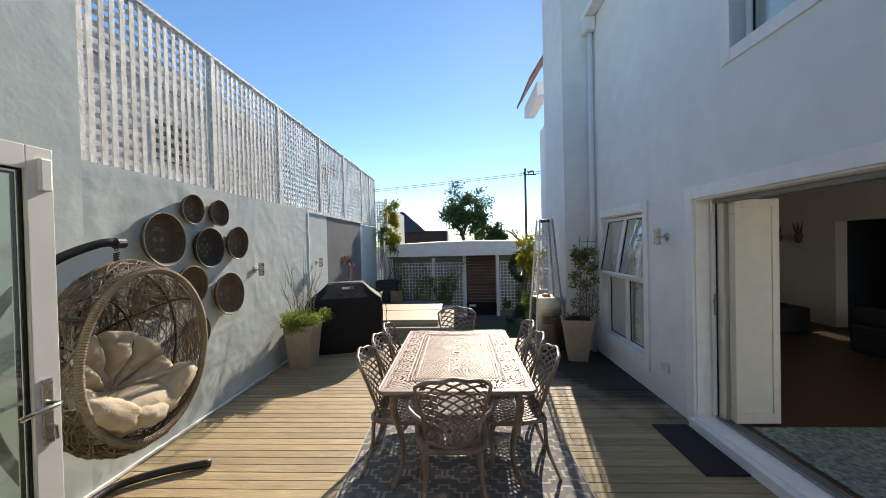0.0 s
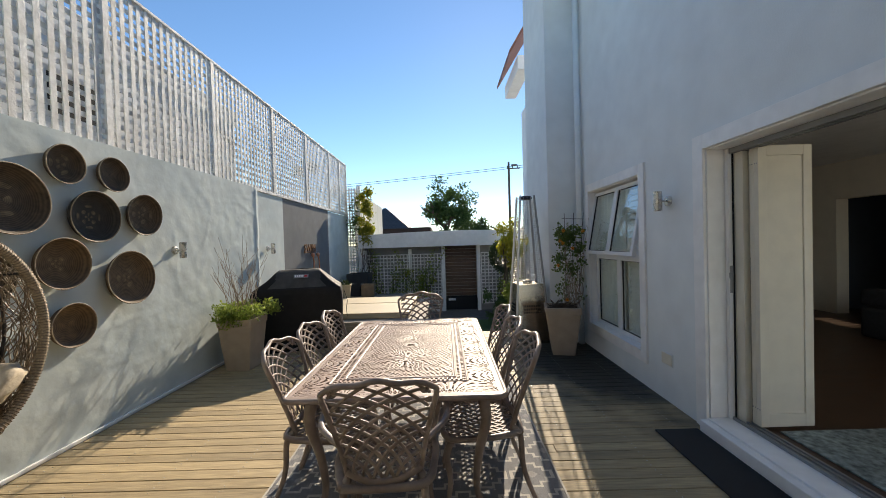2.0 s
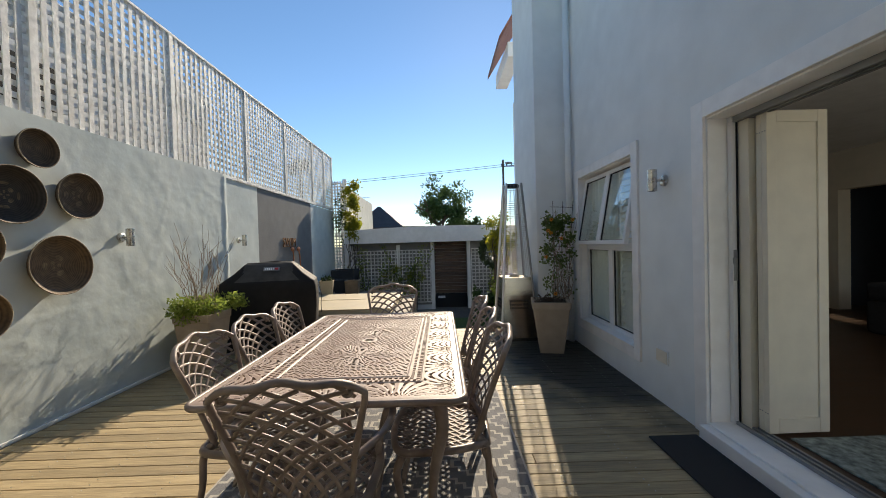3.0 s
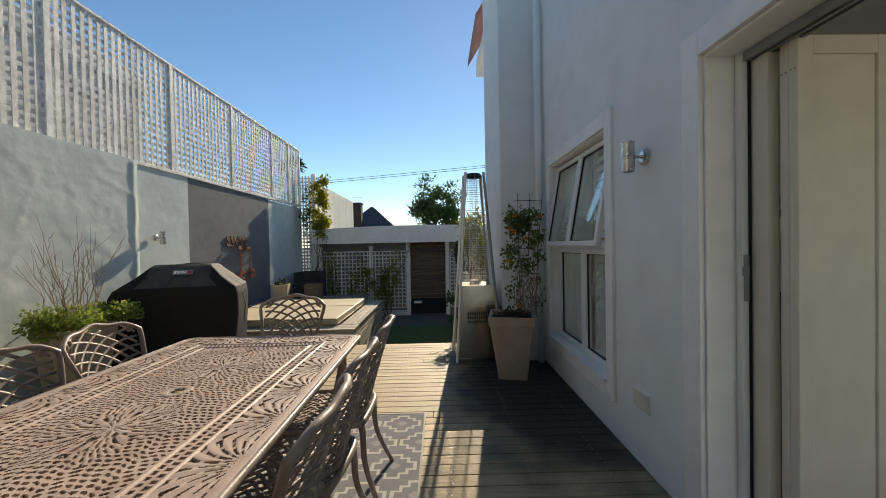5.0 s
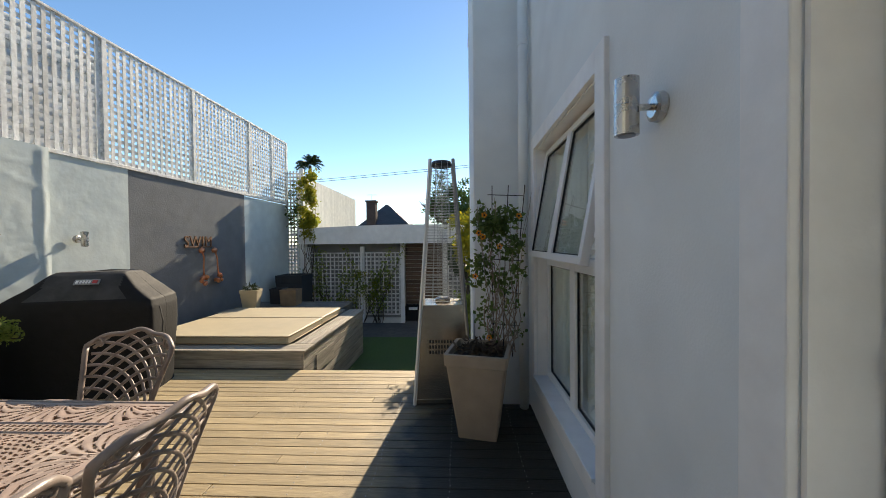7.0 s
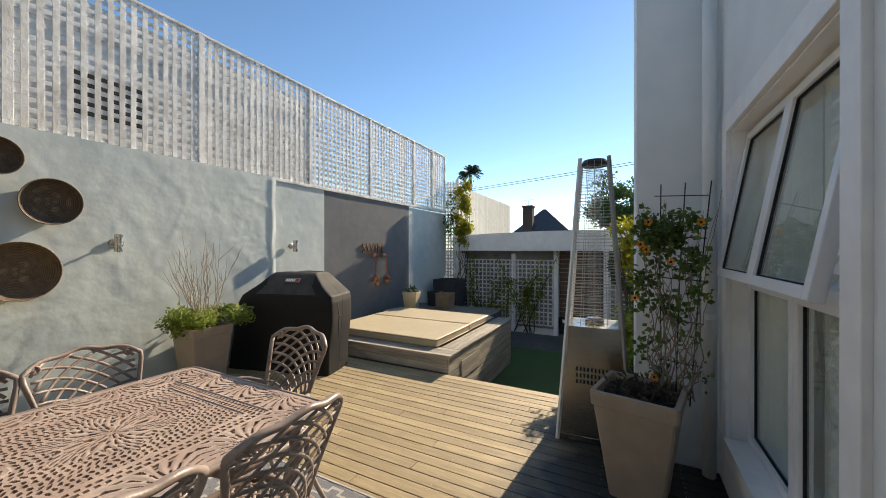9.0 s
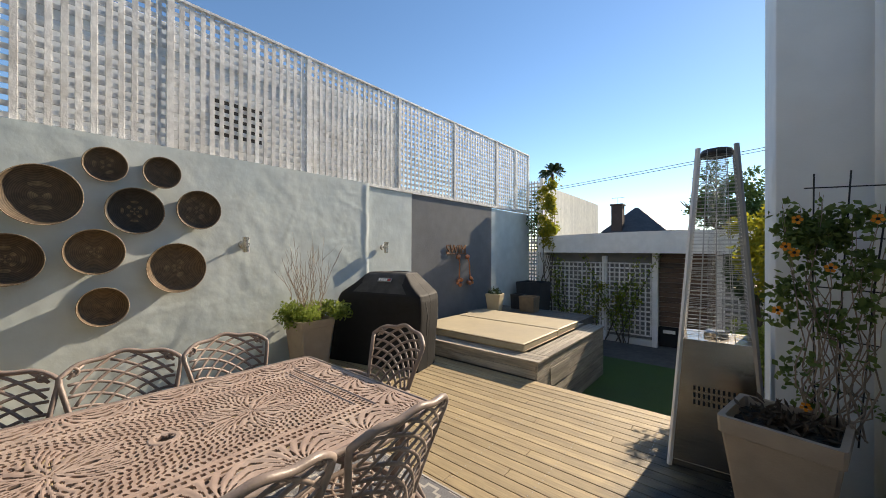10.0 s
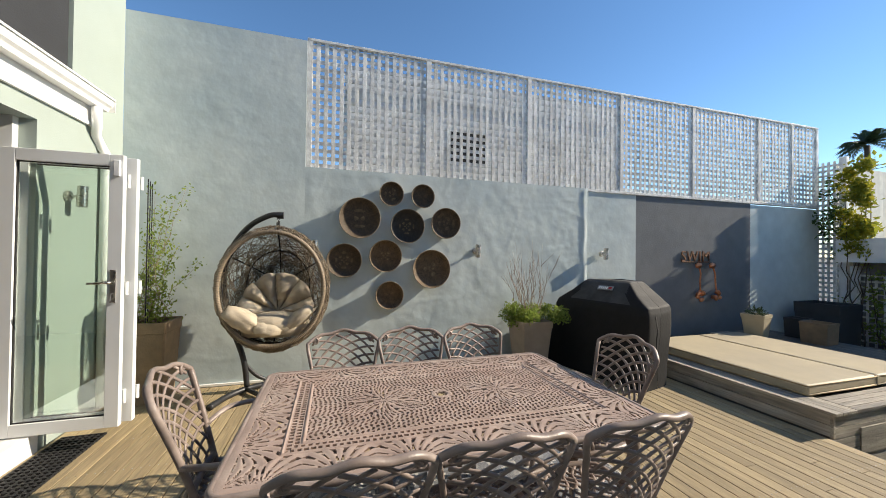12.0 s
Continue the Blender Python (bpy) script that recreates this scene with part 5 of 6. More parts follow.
part("seat_pad", Geo().blob((-0.20, 0.01, 0.725), (0.22, 0.31, 0.12), 22, 12, 0.75, 0.16, 4), M_CUSHION, cush, smooth=True)

# ---- dining table: openwork cast top ----
TX, TY, TA, TB, TZ = 0.243, 3.42, 0.542, 0.858, 0.74
table = thing("garden_table", (TX, TY, 0), 0, "rectangular pale bronze cast-metal garden table with an openwork top", "table")
CELL = 0.0035
NX, NY = int(2 * TA / CELL), int(2 * TB / CELL)
xs = (np.arange(NX) + 0.5) * CELL - TA
ys = (np.arange(NY) + 0.5) * CELL - TB
GX, GY = np.meshgrid(xs, ys, indexing="ij")
ax, ay = np.abs(GX), np.abs(GY)
d = np.minimum(TA - ax, TB - ay)
hole = np.zeros_like(GX, bool)
rise = np.zeros_like(GX)
# outer border: shell-like fans of curved slits
along = np.where(TA - ax < TB - ay, GY, GX)
per = np.where(TA - ax < TB - ay, 2 * TB / 14, 2 * TA / 8)
u = np.mod(along + 50 * per, per) - per / 2
v = d - 0.03
flip = np.where(np.mod(np.floor((along + 50 * per) / per), 2) > 0, 1.0, -1.0)
r = np.hypot(u - flip * 0.04, v + 0.012)
th = np.arctan2(v + 0.012, (u - flip * 0.04) * -flip)
lobe = np.mod(th / 0.30 + 9.0 * r + 20, 1.0)
fan = (np.abs(lobe - 0.5) < 0.20 + 0.07 * np.sin(45 * r)) & (np.abs(np.mod(r / 0.055 + 0.5 * np.floor(th / 0.30 + 9.0 * r + 20), 1.0) - 0.5) < 0.37) & (r > 0.02)
bandA = (d > 0.034) & (d < 0.168)
hole |= bandA & fan
rise += np.where(bandA, 0.0010 * np.cos(2 * np.pi * (lobe - 0.15)), 0)
# plaited band between two raised rails
bandB = (d > 0.182) & (d < 0.232)
q = (d - 0.182) / 0.025
cellu = np.mod(along + np.floor(q) * 0.012 + 10, 0.024)
hole |= bandB & (np.abs(cellu - 0.012) < 0.0075) & (np.abs(np.mod(q, 1) - 0.5) < 0.33)
rise += np.where(((d > 0.170) & (d < 0.180)) | ((d > 0.234) & (d < 0.244)), 0.004, 0)
# middle field: two rosettes of curved slits that meet at the umbrella hole
inner = d > 0.25
cy = np.where(GY > 0, 0.29, -0.29)
r2 = np.hypot(GX, GY - cy)
t2 = np.arctan2(GY - cy, np.abs(GX) + 1e-9)
turn2 = t2 + 0.30 * np.sin(11.0 * r2) + 0.07 * np.sin(6 * t2)
k2 = np.where(r2 < 0.07, 14, np.where(r2 < 0.13, 28, np.where(r2 < 0.22, 48, 76)))
ray = k2 * turn2 / (2 * np.pi) + 50 + 0.5 * np.sin(23 * r2)
step2 = np.where(r2 < 0.13, 0.065, 0.040)
run = np.mod(r2 / step2 + 0.5 * np.mod(np.floor(ray), 2), 1.0) - 0.5
petal2 = (np.abs(np.mod(ray, 1.0) - 0.5) < 0.24 * np.sqrt(np.clip(1 - (run / 0.42) ** 2, 0, 1))) & (np.abs(run) < 0.40)
r3 = np.hypot(GX, GY)
collar = (r3 > 0.03) & (r3 < 0.05)
# rows of small slanting holes fill the ground round the rosettes
sx_, sy_ = 0.027, 0.021
wx = GX + 0.007 * np.sin(33 * GY + 9 * GX) + 0.004 * np.sin(71 * GY)
wy = GY + 0.006 * np.sin(37 * np.abs(GX) + 5) + 0.004 * np.sin(83 * np.abs(GX) + 11 * GY)
lx = np.mod(wx + 0.5 * sx_ * np.mod(np.floor((wy + 9) / sy_), 2) + 9, sx_) - sx_ / 2
ly = np.mod(wy + 9, sy_) - sy_ / 2
slant = np.sign(GX) * 0.55
dots = ((lx + slant * ly) / 0.0105) ** 2 + (ly / 0.0064) ** 2 < 1
edge2 = 0.175 + 0.03 * np.cos(6 * t2) + 0.012 * np.cos(17 * t2)
hole |= inner & np.where(r2 < edge2, petal2 & (r2 > 0.012), dots) & ~collar
rise += np.where(inner & (r2 < edge2), 0.0010 * np.cos(2 * np.pi * np.mod(ray, 1.0)), 0)
rise += np.where(collar, 0.003, 0)
hole |= r3 < 0.022
# rounded corners and a rolled rim
cx, cyy = np.maximum(ax - (TA - 0.05), 0), np.maximum(ay - (TB - 0.05), 0)
outside = np.hypot(cx, cyy) > 0.05
keep = ~hole & ~outside
rise += np.where(d < 0.03, -0.004 * ((0.03 - d) / 0.03) ** 2, 0)
nodes = np.zeros((NX + 1, NY + 1)); cnt = np.zeros_like(nodes)
for i in (0, 1):
    for k in (0, 1):
        nodes[i:NX + i, k:NY + k] += rise; cnt[i:NX + i, k:NY + k] += 1
zt = nodes / cnt
vx, vy = np.meshgrid(np.arange(NX + 1) * CELL - TA, np.arange(NY + 1) * CELL - TB, indexing="ij")
top = np.stack([vx, vy, TZ + zt], -1).reshape(-1, 3)
bot = np.stack([vx, vy, np.full_like(vx, TZ - 0.008)], -1).reshape(-1, 3)
idx = np.arange((NX + 1) * (NY + 1)).reshape(NX + 1, NY + 1)
nv = idx.size
A0, B0, C0, D0 = idx[:-1, :-1], idx[1:, :-1], idx[1:, 1:], idx[:-1, 1:]
quads = [np.stack([A0, B0, C0, D0], -1)[keep], np.stack([D0, C0, B0, A0], -1)[keep] + nv]
K = np.pad(keep, 1)
for di, dk, p, q2 in ((-1, 0, A0, D0), (1, 0, C0, B0), (0, -1, B0, A0), (0, 1, D0, C0)):
    edge = keep & ~K[1 + di:1 + di + NX, 1 + dk:1 + dk + NY]
    quads.append(np.stack([q2[edge], p[edge], p[edge] + nv, q2[edge] + nv], -1)[:, ::-1])
g = Geo()
g.v = np.vstack([top, bot]).tolist()
g.f = [tuple(f) for f in np.vstack(quads).tolist()]
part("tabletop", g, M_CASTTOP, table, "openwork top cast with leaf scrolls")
rimp = []
for sx, sy, a0 in ((1, 1, 0), (-1, 1, 90), (-1, -1, 180), (1, -1, 270)):
    for k in range(6):
        a = radians(a0 + k * 18)
        rimp.append((sx * (TA - 0.05) + 0.052 * math.cos(a), sy * (TB - 0.05) + 0.052 * math.sin(a), TZ - 0.012))
rimp.append(rimp[0])
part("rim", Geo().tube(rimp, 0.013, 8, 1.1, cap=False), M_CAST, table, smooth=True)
g = Geo()
for s in (-1, 1):
    g.box(s * (TA - 0.10) - 0.008, s * (TA - 0.10) + 0.008, -TB + 0.12, TB - 0.12, TZ - 0.07, TZ - 0.013, 0.003)
    g.box(-TA + 0.12, TA - 0.12, s * (TB - 0.10) - 0.008, s * (TB - 0.10) + 0.008, TZ - 0.07, TZ - 0.013, 0.003)
part("apron", g, M_CAST, table)
for sx in (-1, 1):
    for sy in (-1, 1):
        x, y = sx * (TA - 0.12), sy * (TB - 0.14)
        p = spline([(x, y, TZ - 0.02), (x + sx * 0.03, y + sy * 0.03, 0.58), (x - sx * 0.01, y - sy * 0.01, 0.36), (x - sx * 0.02, y - sy * 0.02, 0.16), (x + sx * 0.05, y + sy * 0.05, 0.0)], 5)
        part("leg", Geo().tube(p, [0.034 - 0.016 * min(1, i / 14) + 0.006 * (i > 17) for i in range(len(p))], 8), M_CAST, table, smooth=True)


# ---- cast garden chairs ----
def back_pt(s, t):
    """s: -1 to 1 across the back, t: 0 at the seat to 1 at the top."""
    w = 0.150 + 0.072 * min(1, t / 0.82) ** 1.3
    z = 0.44 + 0.475 * t
    y = -0.20 - 0.125 * t - 0.02 * t * t + 0.045 * (s * s)
    return Vector((s * w, y, z))


def top_t(s):
    a = abs(s)
    return 0.93 + 0.065 * math.cos(a * math.pi * 0.62) - 0.03 * max(0, (a - 0.75) / 0.25) ** 2 + 0.012 * math.cos(a * 9)


def chair(arms):
    t = thing("garden_chair", (0, 0, 0), 0, "bronze cast-metal garden chair with a lattice back" + (" and low arms" if arms else ""), "chair", "chairs round the table")
    outline = [back_pt(-1, k / 14 * 0.86) for k in range(15)]
    outline += [back_pt(-1 + 2 * k / 22, top_t(-1 + 2 * k / 22)) for k in range(23)]
    outline += [back_pt(1, (14 - k) / 14 * 0.86) for k in range(15)]
    part("back_frame", Geo().tube([tuple(p) for p in outline], 0.0135, 8, 0.8), M_CAST, t, smooth=True)
    g = Geo()
    for sgn in (-1, 1):
        for k in range(1, 13):
            rad = 0.055 + k * 0.0485
            seg = []
            for i in range(31):
                a = radians(-12 + 115 * i / 30)
                x, z = -0.185 + rad * math.cos(a) * 0.92, -0.02 + rad * math.sin(a)
                tt = z / 0.475
                w = 0.150 + 0.072 * min(1, max(tt, 0) / 0.82) ** 1.3
                s = x / w
                if 0.05 < tt and abs(s) < 0.985 and tt < top_t(s) - 0.012:
                    seg.append(tuple(back_pt(sgn * s, tt)))
                else:
                    if len(seg) > 1:
                        g.tube(seg, 0.0078, 6, 0.6, up=(0, 1, 0.25))
                    seg = []
            if len(seg) > 1:
                g.tube(seg, 0.0078, 6, 0.6, up=(0, 1, 0.25))
    part("back_lattice", g, M_CAST, t, smooth=True)
    for sgn in (-1, 1):
        c = back_pt(sgn * 0.80, 0.885)
        g = Geo().tube([tuple(c + Vector((sgn * (0.028 - 0.0017 * k) * math.cos(k * 0.55), 0.0, (0.028 - 0.0017 * k) * math.sin(k * 0.55)))) for k in range(15)], 0.006, 6)
        part("scroll", g, M_CAST, t, smooth=True)
    low = [back_pt(-1 + 2 * k / 14, 0.09 - 0.08 * math.sin(math.pi * k / 14)) for k in range(15)]
    part("lower_rail", Geo().tube([tuple(p) for p in low], 0.014, 7, 1.4), M_CAST, t, smooth=True)
    seat = [(-0.17, -0.20, 0.43), (-0.215, -0.05, 0.43), (-0.225, 0.10, 0.43), (-0.19, 0.20, 0.425), (0.0, 0.235, 0.42), (0.19, 0.20, 0.425), (0.225, 0.10, 0.43), (0.215, -0.05, 0.43), (0.17, -0.20, 0.43), (0.0, -0.215, 0.43), (-0.17, -0.20, 0.43)]
    part("seat_frame", Geo().tube(spline(seat, 4), 0.017, 8), M_CAST, t, smooth=True)
    g = Geo()
    for k in range(-9, 10):
        for sgn in (-1, 1):
            p = []
            for i in range(19):
                y = -0.20 + 0.42 * i / 18
                x = k * 0.048 + sgn * (y * 0.75) + 0.012 * math.sin(i * 1.1)
                lim = 0.215 - 0.22 * max(0, -y - 0.08) - 0.35 * max(0, y - 0.13)
                if abs(x) < lim:
                    p.append((x, y, 0.432 - 0.012 * (1 - (x / 0.22) ** 2)))
                elif len(p) > 1:
                    break
            if len(p) > 1:
                g.tube(p, 0.0085, 5, 0.6, up=(0, 0, 1))
    part("seat", g, M_CAST, t, smooth=True)
    for s in (-1, 1):
        f = spline([(s * 0.185, 0.17, 0.42), (s * 0.215, 0.205, 0.34), (s * 0.195, 0.19, 0.18), (s * 0.215, 0.225, 0.0)], 5)
        part("leg", Geo().tube(f, [0.021 - 0.0006 * i for i in range(len(f))], 8), M_CAST, t, smooth=True)
        b = spline([tuple(back_pt(s, 0.02)), (s * 0.165, -0.20, 0.40), (s * 0.175, -0.215, 0.22), (s * 0.215, -0.30, 0.0)], 5)
        part("leg", Geo().tube(b, [0.019 - 0.0005 * i for i in range(len(b))], 8), M_CAST, t, smooth=True)
        if arms:
            a0 = back_pt(s, 0.36)
            p = spline([tuple(a0), (s * 0.26, -0.12, 0.645), (s * 0.285, 0.03, 0.645), (s * 0.26, 0.13, 0.62), (s * 0.235, 0.13, 0.54), (s * 0.215, 0.09, 0.44)], 5)
            part("arm", Geo().tube(p, 0.014, 8, 0.8), M_CAST, t, smooth=True)
    return t


side = chair(False)
side.matrix_basis = pose(-0.19, 2.97, 0, 0, 0, -90)
for x, y, rz in ((-0.18, 3.41, -91), (-0.18, 3.88, -88), (0.69, 2.96, 91), (0.69, 3.43, 88), (0.70, 3.91, 91)):
    copy_thing(side, pose(x, y, 0, 0, 0, rz))
end = chair(True)
end.matrix_basis = pose(0.205, 2.57, 0, 0, 0, 5) @ Matrix.Scale(1.04, 4)
copy_thing(end, pose(0.225, 4.27, 0, 0, 0, 177))

# ---- rugs and mats ----
rug = thing("outdoor_rug", (0.285, 3.45, 0.001), 0, "grey-blue flat-woven rug with cream stepped crosses under the table", "rug")
part("weave", Geo().surf(lambda u, v: (-0.885 + 1.77 * u, -1.27 + 2.54 * v, 0.006 + 0.002 * noise.noise(Vector((u * 9, v * 9, 0)))), 60, 80), M_RUG, rug)
g = Geo()
for s in (-1, 1):
    g.box(s * 0.885 - 0.006, s * 0.885 + 0.006, -1.27, 1.27, 0.0, 0.009)
    g.box(-0.879, 0.879, s * 1.27 - 0.006, s * 1.27 + 0.006, 0.0, 0.009)
part("binding", g, mat("cream_binding", (0.42, 0.40, 0.37), 0.9, bump=0.3), rug)
mt = thing("door_mat", (2.23, 3.18, 0.001), 0, "black rubber door mat on the deck by the garden door", "door mat")
part("mat", Geo().box(-0.17, 0.15, -0.37, 0.37, 0, 0.012, 0.004), M_RUBBER, mt)
mt2 = thing("door_mat", (-0.98, 1.09, 0.001), 0, "black openwork rubber mat on the deck by the rear door", "door mat")
g = Geo()
for i in range(27):
    g.box(-0.5 + i * 0.038, -0.488 + i * 0.038, -0.14, 0.14, 0, 0.014)
for k in range(8):
    g.box(-0.5, 0.5, -0.14 + k * 0.038, -0.128 + k * 0.038, 0.002, 0.012)
part("mat", g, M_RUBBER, mt2)

# ---- sign and copper hangers on the grey wall ----
sign = thing("swim_sign", (LW - 0.015, 8.55, 1.36), 0, "rusted metal sign with hooks on the grey wall", "sign")
part("bar", Geo().box(0, 0.02, -0.30, 0.32, -0.02, 0.0, 0.003), M_RUST, sign)
tc = bpy.data.curves.new("letters", 'FONT')
tc.body = "SWIM"; tc.size = 0.24; tc.extrude = 0.008; tc.align_x = 'CENTER'; tc.space_character = 1.08
to = bpy.data.objects.new("letters_tmp", tc)
scene.collection.objects.link(to)
me = bpy.data.meshes.new_from_object(to.evaluated_get(bpy.context.evaluated_depsgraph_get()))
bpy.data.objects.remove(to)
me.materials.clear(); me.materials.append(M_RUST)
lt = new("letters", me)
lt.parent = sign
lt.matrix_basis = Matrix.Translation((0.012, 0.0, 0.0)) @ Matrix(((0, 0, 1, 0), (1, 0, 0, 0), (0, 1, 0, 0), (0, 0, 0, 1)))
tagged(lt, "letters reading SWIM")
for y in (-0.02, 0.28):
    part("hook", Geo().tube([(0.01, y, -0.02), (0.05, y, -0.05), (0.06, y, -0.02)], 0.006, 6), M_BLACKMETAL, sign)
for y, ye, lab in ((8.53, 8.57, "coil of copper-orange rope and shells hanging from a hook"), (8.83, 8.92, "copper-orange hanging ornament on a hook")):
    h = thing("hanging_ornament", (LW + 0.03, y, 1.32), 0, lab, "ornament", "ornaments under the sign")
    dy = ye - y
    rr = random.Random(int(y * 100))
    part("cord", Geo().tube(spline([(0.02, 0, 0.0), (0.03, dy * 0.3 + 0.03, -0.15), (0.03, dy * 0.8, -0.30), (0.03, dy, -0.44)]), 0.013, 7), M_COPPER, h, smooth=True)
    g = Geo()
    for k in range(9):
        a = rr.uniform(0, 6.28)
        g.blob((0.03 + rr.uniform(-0.02, 0.03), dy + 0.055 * math.cos(a), -0.52 + 0.06 * math.sin(a)), (0.03, 0.04, 0.035), 9, 6, 1.0, 0.3, k)
    part("cluster", g, M_COPPER, h, smooth=True)
    part("knot", Geo().blob((0.03, 0.0, -0.03), (0.035, 0.07, 0.045), 12, 8, 1.0, 0.4, 4), M_COPPER, h, smooth=True)

# ---- pots on the platform ----
sp = square_pot("flower_pot", (-1.82, 9.02, ZT), 12, 0.145, 0.105, 0.38, M_VINYL, "small cream flower pot on the timber platform")
dpnt = thing("seedling_plant", (-1.82, 9.02, ZT + 0.33), 0, "sparse dark plant in the cream flower pot", "plant")
part("foliage", leaves(cloud(120, (0, 0, 0.06), (0.12, 0.12, 0.09), 71, 0.1), 0.05, 71, 0.6, 0.35), M_LEAFDARK, dpnt)
square_pot("flower_pot", (-1.42, 9.68, ZT), 4, 0.16, 0.15, 0.30, M_POTBROWN, "low brown box planter on the timber platform")
square_pot("flower_pot", (-1.75, 9.85, ZT), 0, 0.13, 0.12, 0.30, M_POTDARK, "small dark pot on the timber platform")
square_pot("flower_pot", (-1.92, 10.9, GROUND), 0, 0.30, 0.27, 1.30, M_POTDARK, "tall dark grey planter below the vine screen")

# ---- screen with a yellow-green vine at the end of the wall ----
scr = thing("lattice_screen", (0, 11.68, 0), 0, "white wooden lattice panel at the end of the wall", "lattice screen")
me_h = Geo().box(-2.46, -2.1, 0.0, 0.01, -0.02, 0.02, 0.0015).mesh("slat", M_WORN)
me_vv = Geo().box(-0.02, 0.02, -0.01, 0.0, GROUND, 3.22, 0.0015).mesh("slat", M_WORN)
for k in range(42):
    piece("slat", me_h, scr, (0, 0, GROUND + 0.06 + k * 0.0905))
for i in range(5):
    piece("slat", me_vv, scr, (-2.43 + i * 0.08, 0, 0))
part("post", Geo().box(-2.12, -2.02, -0.03, 0.06, GROUND, 3.27, 0.005), M_WHITE, scr)
fen = thing("boundary_fence", (-2.05, 11.75, GROUND), 0, "tall white vertical-board boundary fence", "fence")
me_fb = Geo().box(-0.012, 0.012, 0, 0.13, 0, 3.78, 0.003).mesh("board", M_BOARD)
for k in range(40):
    piece("board", me_fb, fen, (-0.14 - 0.004 * k, k * 0.138, 0))
part("rail", Geo().box(-0.36, -0.31, 0, 5.5, 2.2, 2.3), M_WHITE, fen)
vine = thing("climbing_vine", (-1.88, 11.55, GROUND), 0, "yellow-green climbing vine on the end post", "climbing plant")
paths = [wander((rng.uniform(-0.1, 0.1), 0, 0), (rng.uniform(-0.15, 0.2), rng.uniform(-0.1, 0.1), rng.uniform(2.8, 3.85)), 12, 0.07, rng) for _ in range(6)]
tagged(part("stem_tangle", stems(paths, 0.014), M_BARK, vine, smooth=True), kind="stuff")
pts = np.vstack([cloud(70, (rng.uniform(-0.12, 0.2), rng.uniform(-0.12, 0.1), rng.uniform(2.2, 3.7)), (0.15, 0.14, 0.16), 400 + i, 0.2) for i in range(34)])
part("foliage", leaves(pts, 0.075, 33, 0.1, 0.55), M_LEAFYELLOW, vine)
pts = np.vstack([cloud(40, (rng.uniform(-0.45, -0.15), rng.uniform(-0.1, 0.05), rng.uniform(1.8, 3.4)), (0.12, 0.08, 0.14), 450 + i, 0.2) for i in range(12)])
part("foliage", leaves(pts, 0.06, 34, 0.1, 0.55), M_LEAFMID, vine)

# ---- garden shed with trellis ----
shed = thing("garden_shed", (0, 11.75, GROUND), 0, "long white garden shed with a low arched roof edge", "shed")
# front wall colour darkened for the shade behind the trellis
part("wall", Geo().box(-2.0, 0.42, 0.05, 0.2, 0, 2.1), M_SHED, shed)
part("wall", Geo().box(1.55, 4.2, 0.05, 0.2, 0, 2.1), M_SHED, shed)
part("wall", Geo().box(-2.0, 4.2, 2.4, 2.6, 0, 2.1), M_NEIGH, shed)
def arch(x):
    return 2.33 + 0.12 * math.cos((x - 0.7) / 3.0 * 1.3)
g = Geo()
N = 40
vs = []
for i in range(N + 1):
    x = -2.08 + 6.4 * i / N
    for y, z in ((-0.28, 1.99), (-0.28, arch(x)), (2.7, arch(x) + 0.05), (2.7, 1.99)):
        vs.append((x, y, z))
fs = [(4 * i + k, 4 * i + (k + 1) % 4, 4 * i + 4 + (k + 1) % 4, 4 * i + 4 + k) for i in range(N) for k in range(4)] + [(0, 1, 2, 3), (4 * N + 3, 4 * N + 2, 4 * N + 1, 4 * N)]
g.add(vs, fs)
part("roof", g, M_WHITE, shed, "white arched roof edge")
for x in (-1.95, -0.56, 0.45, 1.52, 2.75):
    part("post", Geo().box(x - 0.05, x + 0.05, -0.06, 0.04, 0, 1.99 if x > 0 else 1.92, 0.006), M_WHITE, shed)
part("plinth", Geo().box(-2.0, 0.4, -0.05, 0.048, 0, 0.13), M_NEIGH, shed)
for k in range(15):
    part("door_board", Geo().box(0.51, 1.46, 0.10, 0.125, 0.45 + k * 0.103, 0.545 + k * 0.103, 0.006), M_BROWNWOOD, shed)
part("door_base", Geo().box(0.51, 1.46, 0.10, 0.13, 0.02, 0.44), M_DARK, shed)
part("notice", Geo().box(0.58, 0.80, 0.085, 0.099, 0.30, 0.37, 0.002), M_WHITE, shed)
tre = thing("garden_trellis", (0, 11.70, GROUND), 0, "white square wooden trellis with climbers on the shed front", "trellis")
def trellis(x0, x1, z0, z1):
    nx, nz = round((x1 - x0) / 0.105), round((z1 - z0) / 0.105)
    mv = Geo().box(-0.016, 0.016, -0.012, 0.0, z0, z1, 0.0015).mesh("slat", M_WORN)
    mh = Geo().box(x0, x1, 0.0, 0.012, -0.016, 0.016, 0.0015).mesh("slat", M_WORN)
    for i in range(nx + 1):
        piece("slat", mv, tre, (x0 + (x1 - x0) * i / nx, 0, 0))
    for k in range(nz + 1):
        piece("slat", mh, tre, (0, 0, z0 + (z1 - z0) * k / nz))
trellis(-1.88, 0.38, 0.22, 1.76)
trellis(1.6, 2.7, 0.22, 1.76)
ivy = thing("shed_climber", (0, 11.62, GROUND), 0, "sparse green climbers spreading over the shed trellis", "climbing plant")
